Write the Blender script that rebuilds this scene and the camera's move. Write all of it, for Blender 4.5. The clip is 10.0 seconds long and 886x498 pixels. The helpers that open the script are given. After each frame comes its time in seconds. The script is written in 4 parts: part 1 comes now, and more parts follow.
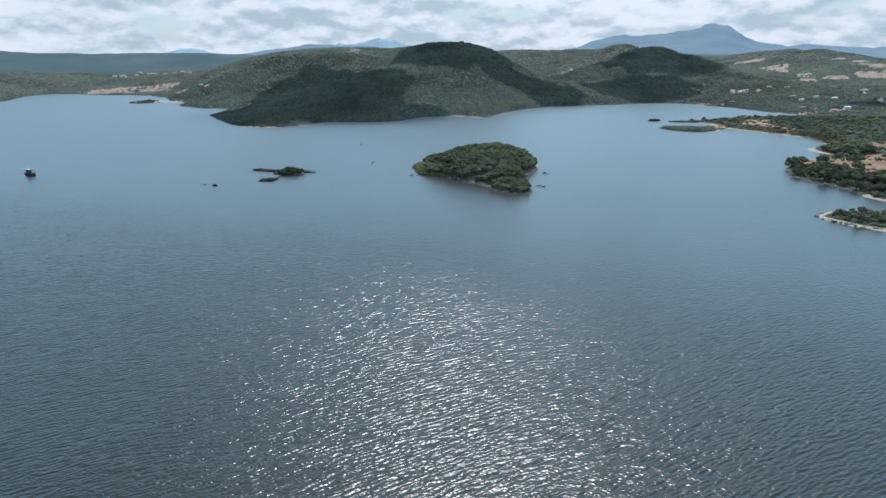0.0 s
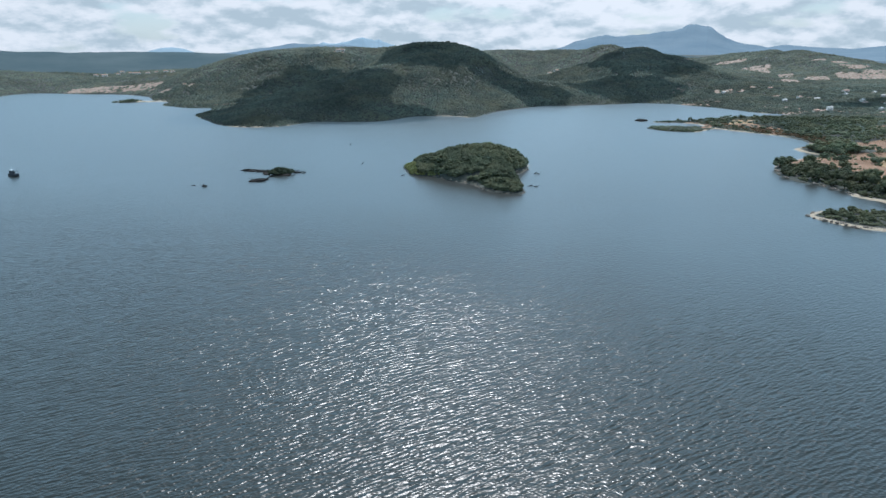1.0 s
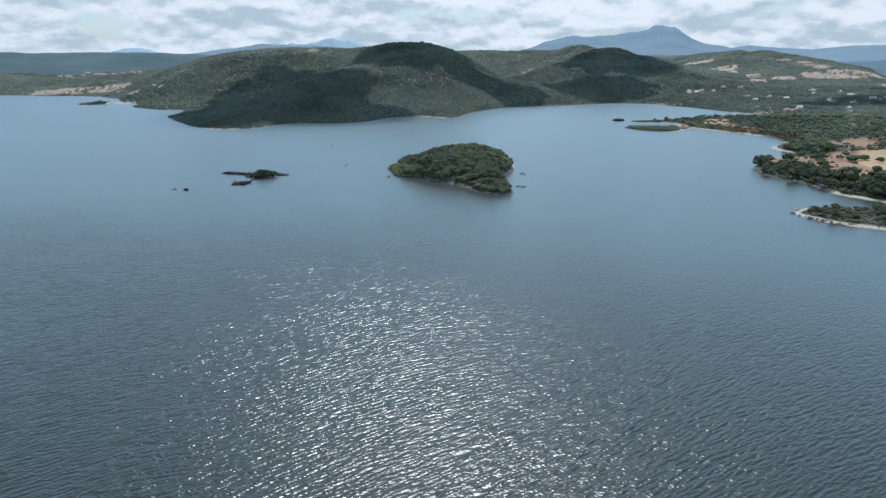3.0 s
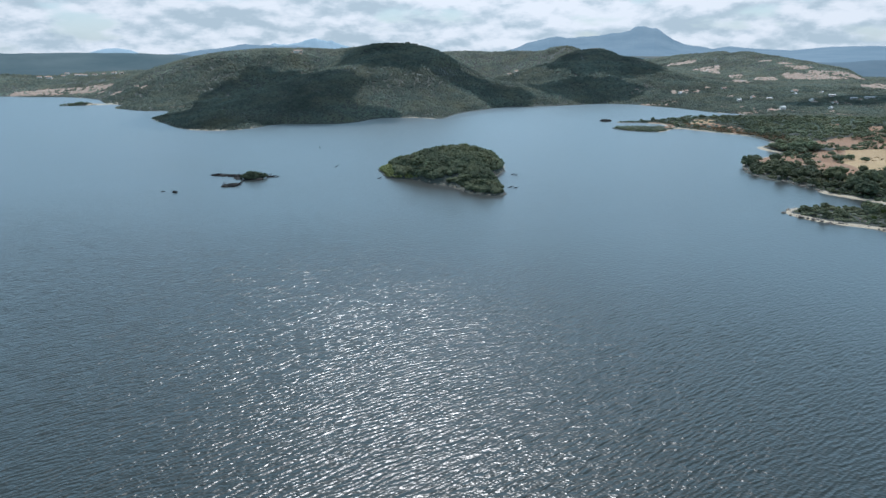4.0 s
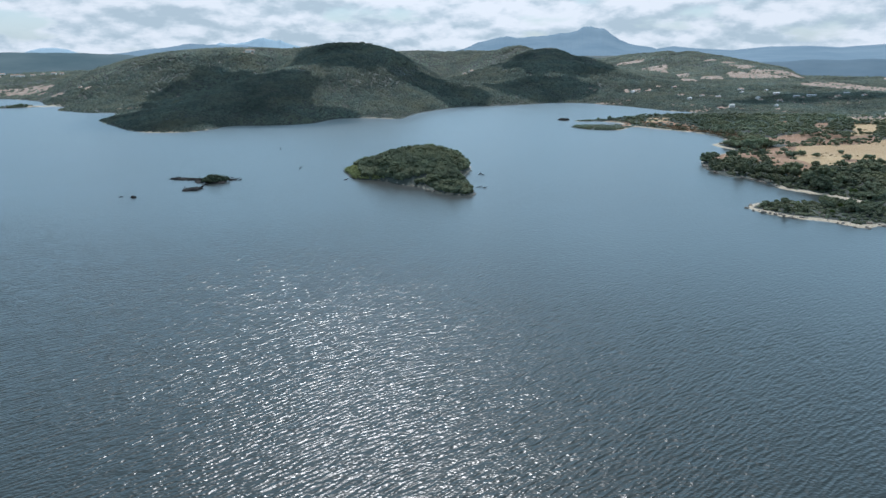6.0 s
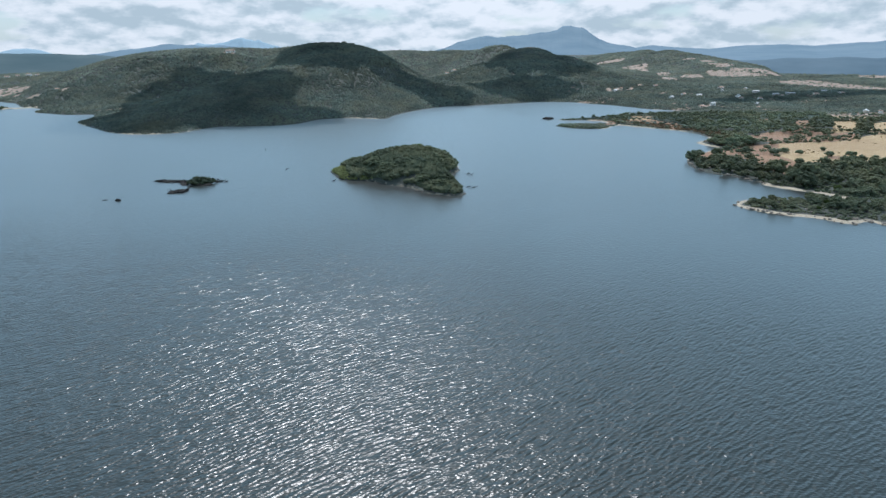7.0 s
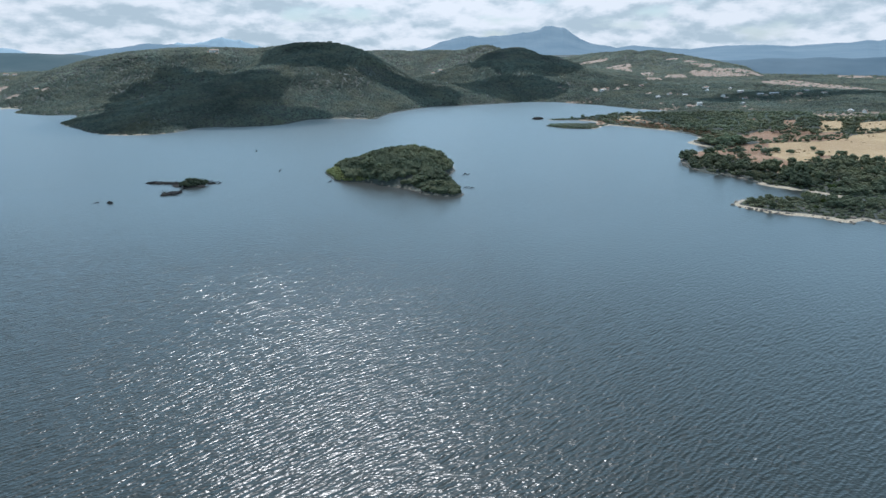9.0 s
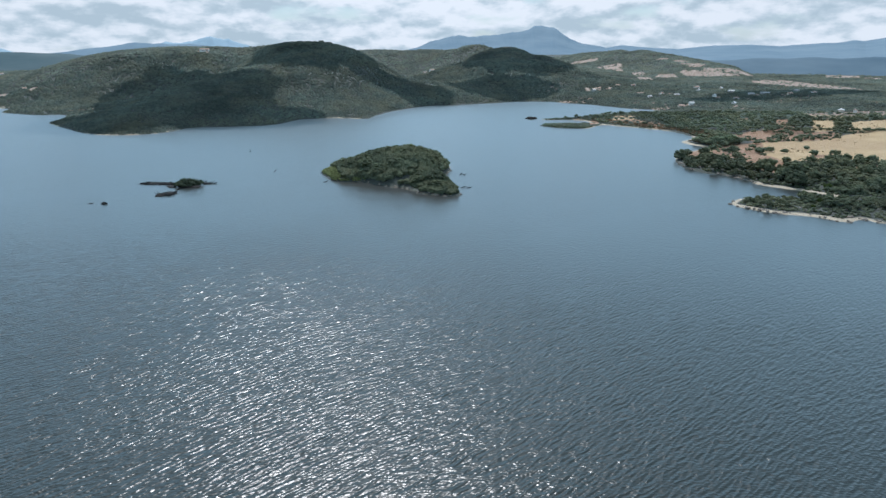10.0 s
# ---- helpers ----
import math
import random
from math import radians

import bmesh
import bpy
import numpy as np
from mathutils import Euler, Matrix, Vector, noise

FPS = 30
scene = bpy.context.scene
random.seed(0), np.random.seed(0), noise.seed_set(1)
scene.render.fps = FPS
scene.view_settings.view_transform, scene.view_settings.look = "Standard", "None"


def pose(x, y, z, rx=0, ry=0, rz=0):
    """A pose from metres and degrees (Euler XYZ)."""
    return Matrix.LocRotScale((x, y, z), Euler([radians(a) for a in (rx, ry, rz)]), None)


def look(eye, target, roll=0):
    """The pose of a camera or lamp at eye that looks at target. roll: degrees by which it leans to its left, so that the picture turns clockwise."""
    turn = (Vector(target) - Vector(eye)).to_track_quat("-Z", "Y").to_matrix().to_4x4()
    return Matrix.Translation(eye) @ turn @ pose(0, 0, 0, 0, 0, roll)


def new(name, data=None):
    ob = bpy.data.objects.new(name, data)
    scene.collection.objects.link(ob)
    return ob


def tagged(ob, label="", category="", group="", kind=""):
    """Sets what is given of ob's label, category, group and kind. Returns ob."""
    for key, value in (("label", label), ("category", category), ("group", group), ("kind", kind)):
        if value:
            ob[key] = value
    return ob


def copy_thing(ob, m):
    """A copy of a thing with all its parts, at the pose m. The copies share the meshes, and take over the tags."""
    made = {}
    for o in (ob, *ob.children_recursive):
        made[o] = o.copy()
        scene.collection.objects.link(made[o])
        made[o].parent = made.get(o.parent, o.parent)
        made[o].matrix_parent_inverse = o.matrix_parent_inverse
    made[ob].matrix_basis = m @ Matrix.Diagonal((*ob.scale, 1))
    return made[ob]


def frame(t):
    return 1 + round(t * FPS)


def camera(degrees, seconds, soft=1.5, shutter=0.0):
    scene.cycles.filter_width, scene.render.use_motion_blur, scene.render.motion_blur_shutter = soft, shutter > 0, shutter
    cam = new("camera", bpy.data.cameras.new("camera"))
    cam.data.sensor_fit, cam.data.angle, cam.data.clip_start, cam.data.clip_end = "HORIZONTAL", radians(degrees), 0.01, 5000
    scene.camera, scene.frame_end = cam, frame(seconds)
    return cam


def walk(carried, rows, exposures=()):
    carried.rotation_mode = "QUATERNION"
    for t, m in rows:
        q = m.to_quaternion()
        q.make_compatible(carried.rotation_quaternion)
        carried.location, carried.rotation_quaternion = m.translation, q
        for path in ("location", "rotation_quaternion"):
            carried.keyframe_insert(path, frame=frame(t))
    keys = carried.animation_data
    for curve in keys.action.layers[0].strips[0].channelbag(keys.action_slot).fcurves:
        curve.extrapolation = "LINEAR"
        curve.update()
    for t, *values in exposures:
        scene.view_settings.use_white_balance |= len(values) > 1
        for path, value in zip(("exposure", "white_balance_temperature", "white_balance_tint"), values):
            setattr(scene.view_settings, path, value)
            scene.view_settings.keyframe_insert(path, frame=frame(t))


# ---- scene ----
cam = camera(68.4, 10.0)
PATH = [
    (0, (-1.928, 3.261, 91.784), (-1.807, 5.163, 91.179), -0.7),
    (0.5, (-4.744, 4.242, 91.786), (-4.599, 6.143, 91.18), -0.6),
    (1, (-7.555, 5.227, 91.789), (-7.385, 7.125, 91.183), -0.5),
    (1.5, (-10.353, 6.223, 91.793), (-10.16, 8.119, 91.187), -0.5),
    (2, (-13.132, 7.243, 91.799), (-12.918, 9.137, 91.194), -0.5),
    (2.5, (-15.882, 8.297, 91.808), (-15.647, 10.189, 91.202), -0.5),
    (4, (-24.024, 11.59, 91.864), (-23.717, 13.472, 91.26), -0.4),
    (4.5, (-26.672, 12.745, 91.874), (-26.343, 14.623, 91.269), -0.4),
    (5, (-29.252, 13.96, 91.882), (-28.895, 15.832, 91.277), -0.4),
    (5.5, (-31.759, 15.236, 91.891), (-31.355, 17.099, 91.286), -0.3),
    (7, (-39.049, 19.237, 91.941), (-38.549, 21.075, 91.334), -0.5),
    (7.5, (-41.407, 20.602, 91.948), (-40.892, 22.437, 91.341), -0.4),
    (8, (-43.706, 21.992, 91.952), (-43.175, 23.822, 91.344), -0.4),
    (8.5, (-45.96, 23.401, 91.955), (-45.418, 25.227, 91.347), -0.3),
    (9, (-48.182, 24.822, 91.958), (-47.629, 26.646, 91.35), -0.4),
    (9.5, (-50.387, 26.252, 91.961), (-49.819, 28.07, 91.351), -0.3),
    (10, (-52.582, 27.685, 91.962), (-52.0, 29.498, 91.353), -0.3),
]
walk(cam, [(t, look(eye, target, roll)) for t, eye, target, roll in PATH], [(0, 0.0, 5660, 10), (10, 0.0, 5660, 10)])

# ---------------------------------------------------------------- world, sun, exposure
SUN_AZ, SUN_EL = 14.0, 56.0          # degrees clockwise from +y, degrees above the horizon
SUN_DIR = Vector((math.sin(radians(SUN_AZ)) * math.cos(radians(SUN_EL)), math.cos(radians(SUN_AZ)) * math.cos(radians(SUN_EL)), math.sin(radians(SUN_EL))))


def node(nt, kind, **inputs):
    n = nt.nodes.new(kind)
    for key, value in inputs.items():
        key = key.replace("_", " ")
        if key in n.inputs:
            n.inputs[key].default_value = value
    return n


def math_node(nt, op, a, b=None, clamp=False):
    n = nt.nodes.new("ShaderNodeMath")
    n.operation, n.use_clamp = op, clamp
    for i, v in enumerate((a, b)):
        if v is None:
            continue
        if isinstance(v, (int, float)):
            n.inputs[i].default_value = v
        else:
            nt.links.new(v, n.inputs[i])
    return n.outputs[0]


def mix_colour(nt, fac, a, b, blend="MIX"):
    n = nt.nodes.new("ShaderNodeMix")
    n.data_type, n.blend_type = "RGBA", blend
    for i, v in ((0, fac), (6, a), (7, b)):
        if isinstance(v, (int, float)):
            n.inputs[i].default_value = v
        elif isinstance(v, tuple):
            n.inputs[i].default_value = (*v, 1)
        else:
            nt.links.new(v, n.inputs[i])
    return n.outputs[2]


def ramp(nt, fac, stops):
    n = nt.nodes.new("ShaderNodeValToRGB")
    while len(n.color_ramp.elements) < len(stops):
        n.color_ramp.elements.new(0.5)
    for e, (pos, value) in zip(n.color_ramp.elements, stops):
        e.position = pos
        e.color = (*value, 1) if isinstance(value, tuple) else (value, value, value, 1)
    nt.links.new(fac, n.inputs[0])
    return n.outputs[0]


def noise_tex(nt, vector, scale, detail=4.0, rough=0.55, out=0):
    n = node(nt, "ShaderNodeTexNoise", Scale=scale, Detail=detail, Roughness=rough)
    if vector is not None:
        nt.links.new(vector, n.inputs["Vector"])
    return n.outputs[out]


def mapping(nt, vector, scale=(1, 1, 1), shift=(0, 0, 0)):
    n = nt.nodes.new("ShaderNodeMapping")
    n.inputs["Scale"].default_value = scale
    n.inputs["Location"].default_value = shift
    nt.links.new(vector, n.inputs["Vector"])
    return n.outputs[0]


def lengths(nt, vector, along, across, turn):
    """Coordinates turned by so many degrees, one unit for each length in metres along and across."""
    n = nt.nodes.new("ShaderNodeMapping")
    n.vector_type = "TEXTURE"
    n.inputs["Scale"].default_value = (along, across, 1)
    n.inputs["Rotation"].default_value = (0, 0, radians(turn))
    nt.links.new(vector, n.inputs["Vector"])
    return n.outputs[0]


def build_world():
    w = bpy.data.worlds.new("sky")
    scene.world = w
    w.use_nodes = True
    nt = w.node_tree
    nt.nodes.clear()
    out = nt.nodes.new("ShaderNodeOutputWorld")
    back = node(nt, "ShaderNodeBackground", Strength=0.10)
    sky = nt.nodes.new("ShaderNodeTexSky")
    sky.sky_type, sky.sun_disc = "NISHITA", False
    sky.sun_elevation, sky.sun_rotation = radians(SUN_EL), radians(SUN_AZ)
    sky.air_density, sky.dust_density, sky.ozone_density = 1.0, 0.6, 2.0
    co = nt.nodes.new("ShaderNodeTexCoord").outputs["Generated"]
    # broken cumulus: grey undersides and white tops, flattened towards the horizon, a few gaps of blue
    body = noise_tex(nt, mapping(nt, co, (3.1, 3.1, 7.6), shift=(1.7, 0.4, 0.6)), 4.4, 8.0, 0.56)
    above = noise_tex(nt, mapping(nt, co, (3.1, 3.1, 7.6), shift=(1.7, 0.4, 0.68)), 4.4, 5.0, 0.52)
    banks = noise_tex(nt, mapping(nt, co, (1.3, 1.3, 5.0), shift=(0.3, 0.1, 0.0)), 2.6, 3.0, 0.5)
    tone = math_node(nt, "ADD", math_node(nt, "MULTIPLY", body, 0.7), math_node(nt, "MULTIPLY", banks, 0.3))
    tone = math_node(nt, "ADD", tone, math_node(nt, "MULTIPLY", math_node(nt, "SUBTRACT", body, above), 0.75))
    grey = ramp(nt, tone, [(0.34, (5.3, 6.15, 6.45)), (0.43, (6.4, 7.1, 7.3)), (0.5, (7.8, 8.2, 8.25)), (0.6, (9.1, 9.2, 9.1))])
    gaps = ramp(nt, noise_tex(nt, mapping(nt, co, (1.9, 1.9, 7.0), shift=(0.9, 0.2, 0.1)), 4.2, 5.0, 0.5), [(0.56, 0.0), (0.66, 0.85)])
    up = nt.nodes.new("ShaderNodeSeparateXYZ")
    nt.links.new(co, up.inputs[0])
    high = ramp(nt, up.outputs[2], [(0.07, 1.1), (0.14, (1.58, 2.24, 2.66)), (0.36, (1.54, 2.12, 2.48)), (0.6, (0.88, 0.99, 1.08)), (1.0, (0.64, 0.69, 0.74))])
    grey = mix_colour(nt, 1.0, grey, high, "MULTIPLY")
    # clouds are brighter on the side of the sun
    toward = nt.nodes.new("ShaderNodeVectorMath")
    toward.operation = "DOT_PRODUCT"
    nt.links.new(co, toward.inputs[0])
    toward.inputs[1].default_value = SUN_DIR
    grey = mix_colour(nt, 1.0, grey, ramp(nt, toward.outputs["Value"], [(0.0, 0.78), (0.55, 0.82), (0.66, 0.90), (0.76, 1.1), (1.0, 1.25)]), "MULTIPLY")
    col = mix_colour(nt, gaps, grey, mix_colour(nt, 0.5, sky.outputs[0], (5.0, 6.9, 7.8)))
    nt.links.new(col, back.inputs["Color"])
    nt.links.new(back.outputs[0], out.inputs[0])


build_world()
sun = new("sun", bpy.data.lights.new("sun", "SUN"))
sun.data.energy, sun.data.angle, sun.data.color = 4.7, radians(0.55), (1.0, 0.925, 0.83)
sun.matrix_world = look(SUN_DIR * 300, (0, 0, 0))


# ---------------------------------------------------------------- materials
def material(name, rough=0.8):
    m = bpy.data.materials.new(name)
    m.use_nodes = True
    nt = m.node_tree
    b = nt.nodes["Principled BSDF"]
    b.inputs["Roughness"].default_value = rough
    return m, nt, b


def bump(nt, b, height, distance, strength=1.0):
    n = node(nt, "ShaderNodeBump", Strength=strength, Distance=distance)
    nt.links.new(height, n.inputs["Height"])
    nt.links.new(n.outputs[0], b.inputs["Normal"])


def plain(name, colour, rough=0.7, vary=0.25, scale=1.5, metal=0.0, relief=0.0):
    m, nt, b = material(name, rough)
    co = nt.nodes.new("ShaderNodeTexCoord").outputs["Object"]
    n = noise_tex(nt, co, scale, 6.0)
    dark = tuple(c * (1 - vary) for c in colour)
    light = tuple(min(1.0, c * (1 + vary)) for c in colour)
    nt.links.new(ramp(nt, n, [(0.3, dark), (0.7, light)]), b.inputs["Base Color"])
    b.inputs["Metallic"].default_value = metal
    b.inputs["Specular IOR Level"].default_value = 0.1 if rough > 0.85 else 0.5
    if relief:
        bump(nt, b, n, relief)
    return m


def water_material():
    m, nt, b = material("lake_water", 0.15)
    b.inputs["IOR"].default_value = 1.33
    pos = nt.nodes.new("ShaderNodeNewGeometry").outputs["Position"]
    xyz = nt.nodes.new("ShaderNodeSeparateXYZ")
    nt.links.new(pos, xyz.inputs[0])
    # wind lanes: broad patches of rougher and calmer water; the far end lies in the lee of the hills
    lanes = noise_tex(nt, lengths(nt, pos, 260, 120, 14), 1.0, 3.0, 0.5)
    gusts = noise_tex(nt, lengths(nt, pos, 46, 22, 20), 1.0, 3.0, 0.55)
    wind = ramp(nt, math_node(nt, "ADD", math_node(nt, "MULTIPLY", lanes, 0.6), math_node(nt, "MULTIPLY", gusts, 0.4)), [(0.36, 0.70), (0.62, 1.2)])
    fetch = math_node(nt, "ADD", xyz.outputs[1], math_node(nt, "MULTIPLY", xyz.outputs[0], 0.55))
    fetch = math_node(nt, "ADD", fetch, math_node(nt, "MULTIPLY", math_node(nt, "SUBTRACT", gusts, 0.5), 150.0))
    lee = ramp(nt, math_node(nt, "MULTIPLY", fetch, 0.001), [(0.15, 1.0), (0.24, 0.9), (0.31, 0.58), (0.38, 0.46), (0.46, 0.42), (0.8, 0.34)])
    wind = math_node(nt, "MULTIPLY", wind, lee)
    # crests run across the wind, some two metres apart: sharp-backed waves with a cross-chop on them
    long = noise_tex(nt, lengths(nt, pos, 5.8, 1.6, 20), 1.0, 0.0, 0.5)
    crest = math_node(nt, "SUBTRACT", 1.0, math_node(nt, "ABSOLUTE", math_node(nt, "MULTIPLY", math_node(nt, "SUBTRACT", long, 0.5), 2.0)))
    second = noise_tex(nt, lengths(nt, pos, 2.8, 0.82, 27), 1.0, 0.0, 0.5)
    third = noise_tex(nt, lengths(nt, pos, 1.0, 0.62, -20), 1.0, 0.0, 0.5)
    h = math_node(nt, "ADD", math_node(nt, "MULTIPLY", crest, ramp(nt, math_node(nt, "MULTIPLY", fetch, 0.001), [(0.24, 0.28), (0.38, 0.04)])), math_node(nt, "MULTIPLY", second, 0.23))
    h = math_node(nt, "ADD", h, math_node(nt, "MULTIPLY", third, 0.13))
    h = math_node(nt, "MULTIPLY", h, wind)
    bump(nt, b, h, 1.0)
    # ripples too small to tell apart spread the light; fewer of them in the lee
    nt.links.new(ramp(nt, math_node(nt, "MULTIPLY", fetch, 0.001), [(0.20, 0.285), (0.32, 0.28), (0.46, 0.31), (0.8, 0.32)]), b.inputs["Roughness"])
    tint = ramp(nt, lanes, [(0.3, (0.010, 0.0145, 0.014)), (0.7, (0.014, 0.020, 0.019))])
    nt.links.new(tint, b.inputs["Base Color"])
    return m


def ground_material():
    m, nt, b = material("ground_cover", 0.95)
    pos = nt.nodes.new("ShaderNodeNewGeometry").outputs["Position"]
    att = nt.nodes.new("ShaderNodeAttribute")
    att.attribute_name = "cover"
    sep = nt.nodes.new("ShaderNodeSeparateColor")
    nt.links.new(att.outputs["Color"], sep.inputs[0])
    big = noise_tex(nt, pos, 0.012, 5.0)
    mid = noise_tex(nt, pos, 0.09, 6.0, 0.6)
    fine = noise_tex(nt, pos, 0.9, 5.0, 0.65)
    scrub = mix_colour(nt, ramp(nt, mid, [(0.38, 0.0), (0.66, 1.0)]), (0.025, 0.032, 0.027), (0.046, 0.054, 0.043))
    scrub = mix_colour(nt, ramp(nt, big, [(0.4, 0.0), (0.7, 0.6)]), scrub, (0.038, 0.045, 0.034))
    grass = mix_colour(nt, ramp(nt, mid, [(0.3, 0.0), (0.7, 1.0)]), (0.275, 0.192, 0.094), (0.36, 0.264, 0.140))
    grass = mix_colour(nt, ramp(nt, big, [(0.45, 0.0), (0.65, 0.55)]), grass, (0.25, 0.165, 0.085))
    soil = mix_colour(nt, ramp(nt, mid, [(0.35, 0.0), (0.65, 1.0)]), (0.165, 0.092, 0.050), (0.24, 0.142, 0.082))
    sand = mix_colour(nt, ramp(nt, fine, [(0.3, 0.0), (0.7, 1.0)]), (0.27, 0.225, 0.165), (0.40, 0.345, 0.26))
    # haze over far fields and soil, painted as a paler pinkish ground colour
    hazed = mix_colour(nt, ramp(nt, mid, [(0.35, 0.0), (0.65, 1.0)]), (0.19, 0.137, 0.103), (0.28, 0.215, 0.165))
    fray = math_node(nt, "MULTIPLY", math_node(nt, "SUBTRACT", mid, 0.5), 0.9)

    def edge(channel):
        level = att.outputs["Alpha"] if channel == 3 else sep.outputs[channel]
        return ramp(nt, math_node(nt, "ADD", level, fray), [(0.42, 0.0), (0.58, 1.0)])

    col = mix_colour(nt, edge(0), scrub, grass)
    col = mix_colour(nt, edge(2), col, soil)
    col = mix_colour(nt, edge(3), col, hazed)
    col = mix_colour(nt, edge(1), col, sand)
    col = mix_colour(nt, 0.5, col, ramp(nt, fine, [(0.25, 0.55), (0.75, 1.0)]), "MULTIPLY")
    nt.links.new(col, b.inputs["Base Color"])
    bump(nt, b, fine, 0.6)
    return m


def leaf_material(name, dark, light, islands=True, dry=0.0):
    m, nt, b = material(name, 0.85)
    b.inputs["Specular IOR Level"].default_value = 0.06
    pos = nt.nodes.new("ShaderNodeNewGeometry")
    who = nt.nodes.new("ShaderNodeObjectInfo").outputs["Random"]
    rnd = pos.outputs["Random Per Island"]
    n = noise_tex(nt, pos.outputs["Position"], 1.6, 6.0, 0.7)
    wide = noise_tex(nt, pos.outputs["Position"], 0.03, 3.0, 0.5)
    f = math_node(nt, "ADD", math_node(nt, "MULTIPLY", rnd, 0.5), math_node(nt, "MULTIPLY", n, 0.5))
    if not islands:
        f = math_node(nt, "ADD", math_node(nt, "MULTIPLY", f, 0.6), math_node(nt, "MULTIPLY", who, 0.4))
    col = mix_colour(nt, ramp(nt, f, [(0.2, 0.0), (0.8, 1.0)]), dark, light)
    broad = noise_tex(nt, pos.outputs["Position"], 0.009, 4.0, 0.6)
    col = mix_colour(nt, 1.0, col, ramp(nt, broad, [(0.34, 0.6), (0.64, 1.25)]), "MULTIPLY")
    col = mix_colour(nt, ramp(nt, wide, [(0.45, 0.0), (0.68, 0.5)]), col, (light[0] * 1.25, light[1] * 1.05, light[2] * 0.95))
    heath = noise_tex(nt, mapping(nt, pos.outputs["Position"], shift=(310, 90, 0)), 0.016, 5.0, 0.62)
    col = mix_colour(nt, math_node(nt, "MULTIPLY", ramp(nt, heath, [(0.5, 0.0), (0.66, 1.0)]), dry), col, (light[0] * 1.5, light[1] * 1.12, light[2] * 0.8))
    nt.links.new(col, b.inputs["Base Color"])
    bump(nt, b, n, 0.8)
    # leaves let some of the sun through
    thin = nt.nodes.new("ShaderNodeBsdfTranslucent")
    nt.links.new(mix_colour(nt, 1.0, col, (1.5, 1.6, 1.25), "MULTIPLY"), thin.inputs["Color"])
    both = node(nt, "ShaderNodeMixShader", Fac=0.4)
    nt.links.new(b.outputs[0], both.inputs[1])
    nt.links.new(thin.outputs[0], both.inputs[2])
    nt.links.new(both.outputs[0], nt.nodes["Material Output"].inputs[0])
    return m


def haze_material(name, low, high, glow):
    """Very distant ridges: dim slopes, the air's haze painted into colour and emission."""
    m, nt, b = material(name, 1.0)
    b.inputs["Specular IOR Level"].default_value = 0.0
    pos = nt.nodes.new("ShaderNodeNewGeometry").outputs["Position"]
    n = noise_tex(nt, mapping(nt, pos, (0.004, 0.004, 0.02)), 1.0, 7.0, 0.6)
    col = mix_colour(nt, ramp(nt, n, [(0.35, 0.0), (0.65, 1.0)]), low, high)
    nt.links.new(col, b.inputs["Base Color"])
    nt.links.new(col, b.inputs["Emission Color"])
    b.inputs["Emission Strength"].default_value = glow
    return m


def cloud_material():
    m, nt, b = material("cloud_vapour", 1.0)
    out = nt.nodes["Material Output"]
    nt.nodes.remove(b)
    pos = nt.nodes.new("ShaderNodeNewGeometry").outputs["Position"]
    col = ramp(nt, noise_tex(nt, pos, 0.02, 4.0), [(0.3, (0.86, 0.87, 0.88)), (0.7, (0.95, 0.95, 0.95))])
    mix = node(nt, "ShaderNodeMixShader", Fac=0.62)
    for k, kind in ((1, "ShaderNodeBsdfDiffuse"), (2, "ShaderNodeBsdfTranslucent")):
        n = nt.nodes.new(kind)
        nt.links.new(col, n.inputs["Color"])
        nt.links.new(n.outputs[0], mix.inputs[k])
    wisps = node(nt, "ShaderNodeMixShader", Fac=0.22)
    nt.links.new(mix.outputs[0], wisps.inputs[1])
    nt.links.new(nt.nodes.new("ShaderNodeBsdfTransparent").outputs[0], wisps.inputs[2])
    nt.links.new(wisps.outputs[0], out.inputs[0])
    return m


M_WATER = water_material()
M_GROUND = ground_material()
M_OAK = leaf_material("holm_oak_leaves", (0.066, 0.087, 0.063), (0.146, 0.170, 0.108), False)
M_OLIVE = leaf_material("wild_olive_leaves", (0.076, 0.095, 0.068), (0.160, 0.182, 0.124), False)
M_LUSH = leaf_material("broadleaf_leaves", (0.028, 0.050, 0.016), (0.085, 0.120, 0.036), False)
M_WOODS = leaf_material("scrub_woods", (0.062, 0.083, 0.077), (0.132, 0.161, 0.131), dry=0.2)
M_REED = leaf_material("shore_reeds", (0.10, 0.125, 0.052), (0.20, 0.23, 0.10))
M_HEATH = leaf_material("dry_heath", (0.070, 0.055, 0.035), (0.16, 0.120, 0.075))
M_BARK = plain("bark", (0.11, 0.085, 0.062), 0.95, 0.3, 4.0, relief=0.03)
M_ROCK = plain("granite", (0.19, 0.165, 0.14), 0.9, 0.35, 0.8, relief=0.15)
M_DARKROCK = plain("wet_granite", (0.022, 0.021, 0.020), 0.95, 0.4, 1.2, relief=0.12)
M_DRIFT = plain("dead_wood", (0.021, 0.0205, 0.021), 0.9, 0.3, 2.0)
M_TWIGS = plain("dead_twigs", (0.019, 0.019, 0.0195), 0.95, 0.35, 3.0)
M_WHITE = plain("white_render", (0.62, 0.60, 0.56), 0.85, 0.08, 0.6)
M_CREAM = plain("cream_render", (0.62, 0.53, 0.42), 0.85, 0.10, 0.6)
M_TILE = plain("terracotta_tiles", (0.30, 0.20, 0.15), 0.85, 0.25, 1.5)
M_SHEET = plain("pale_roof_sheets", (0.36, 0.36, 0.35), 0.6, 0.10, 0.8)
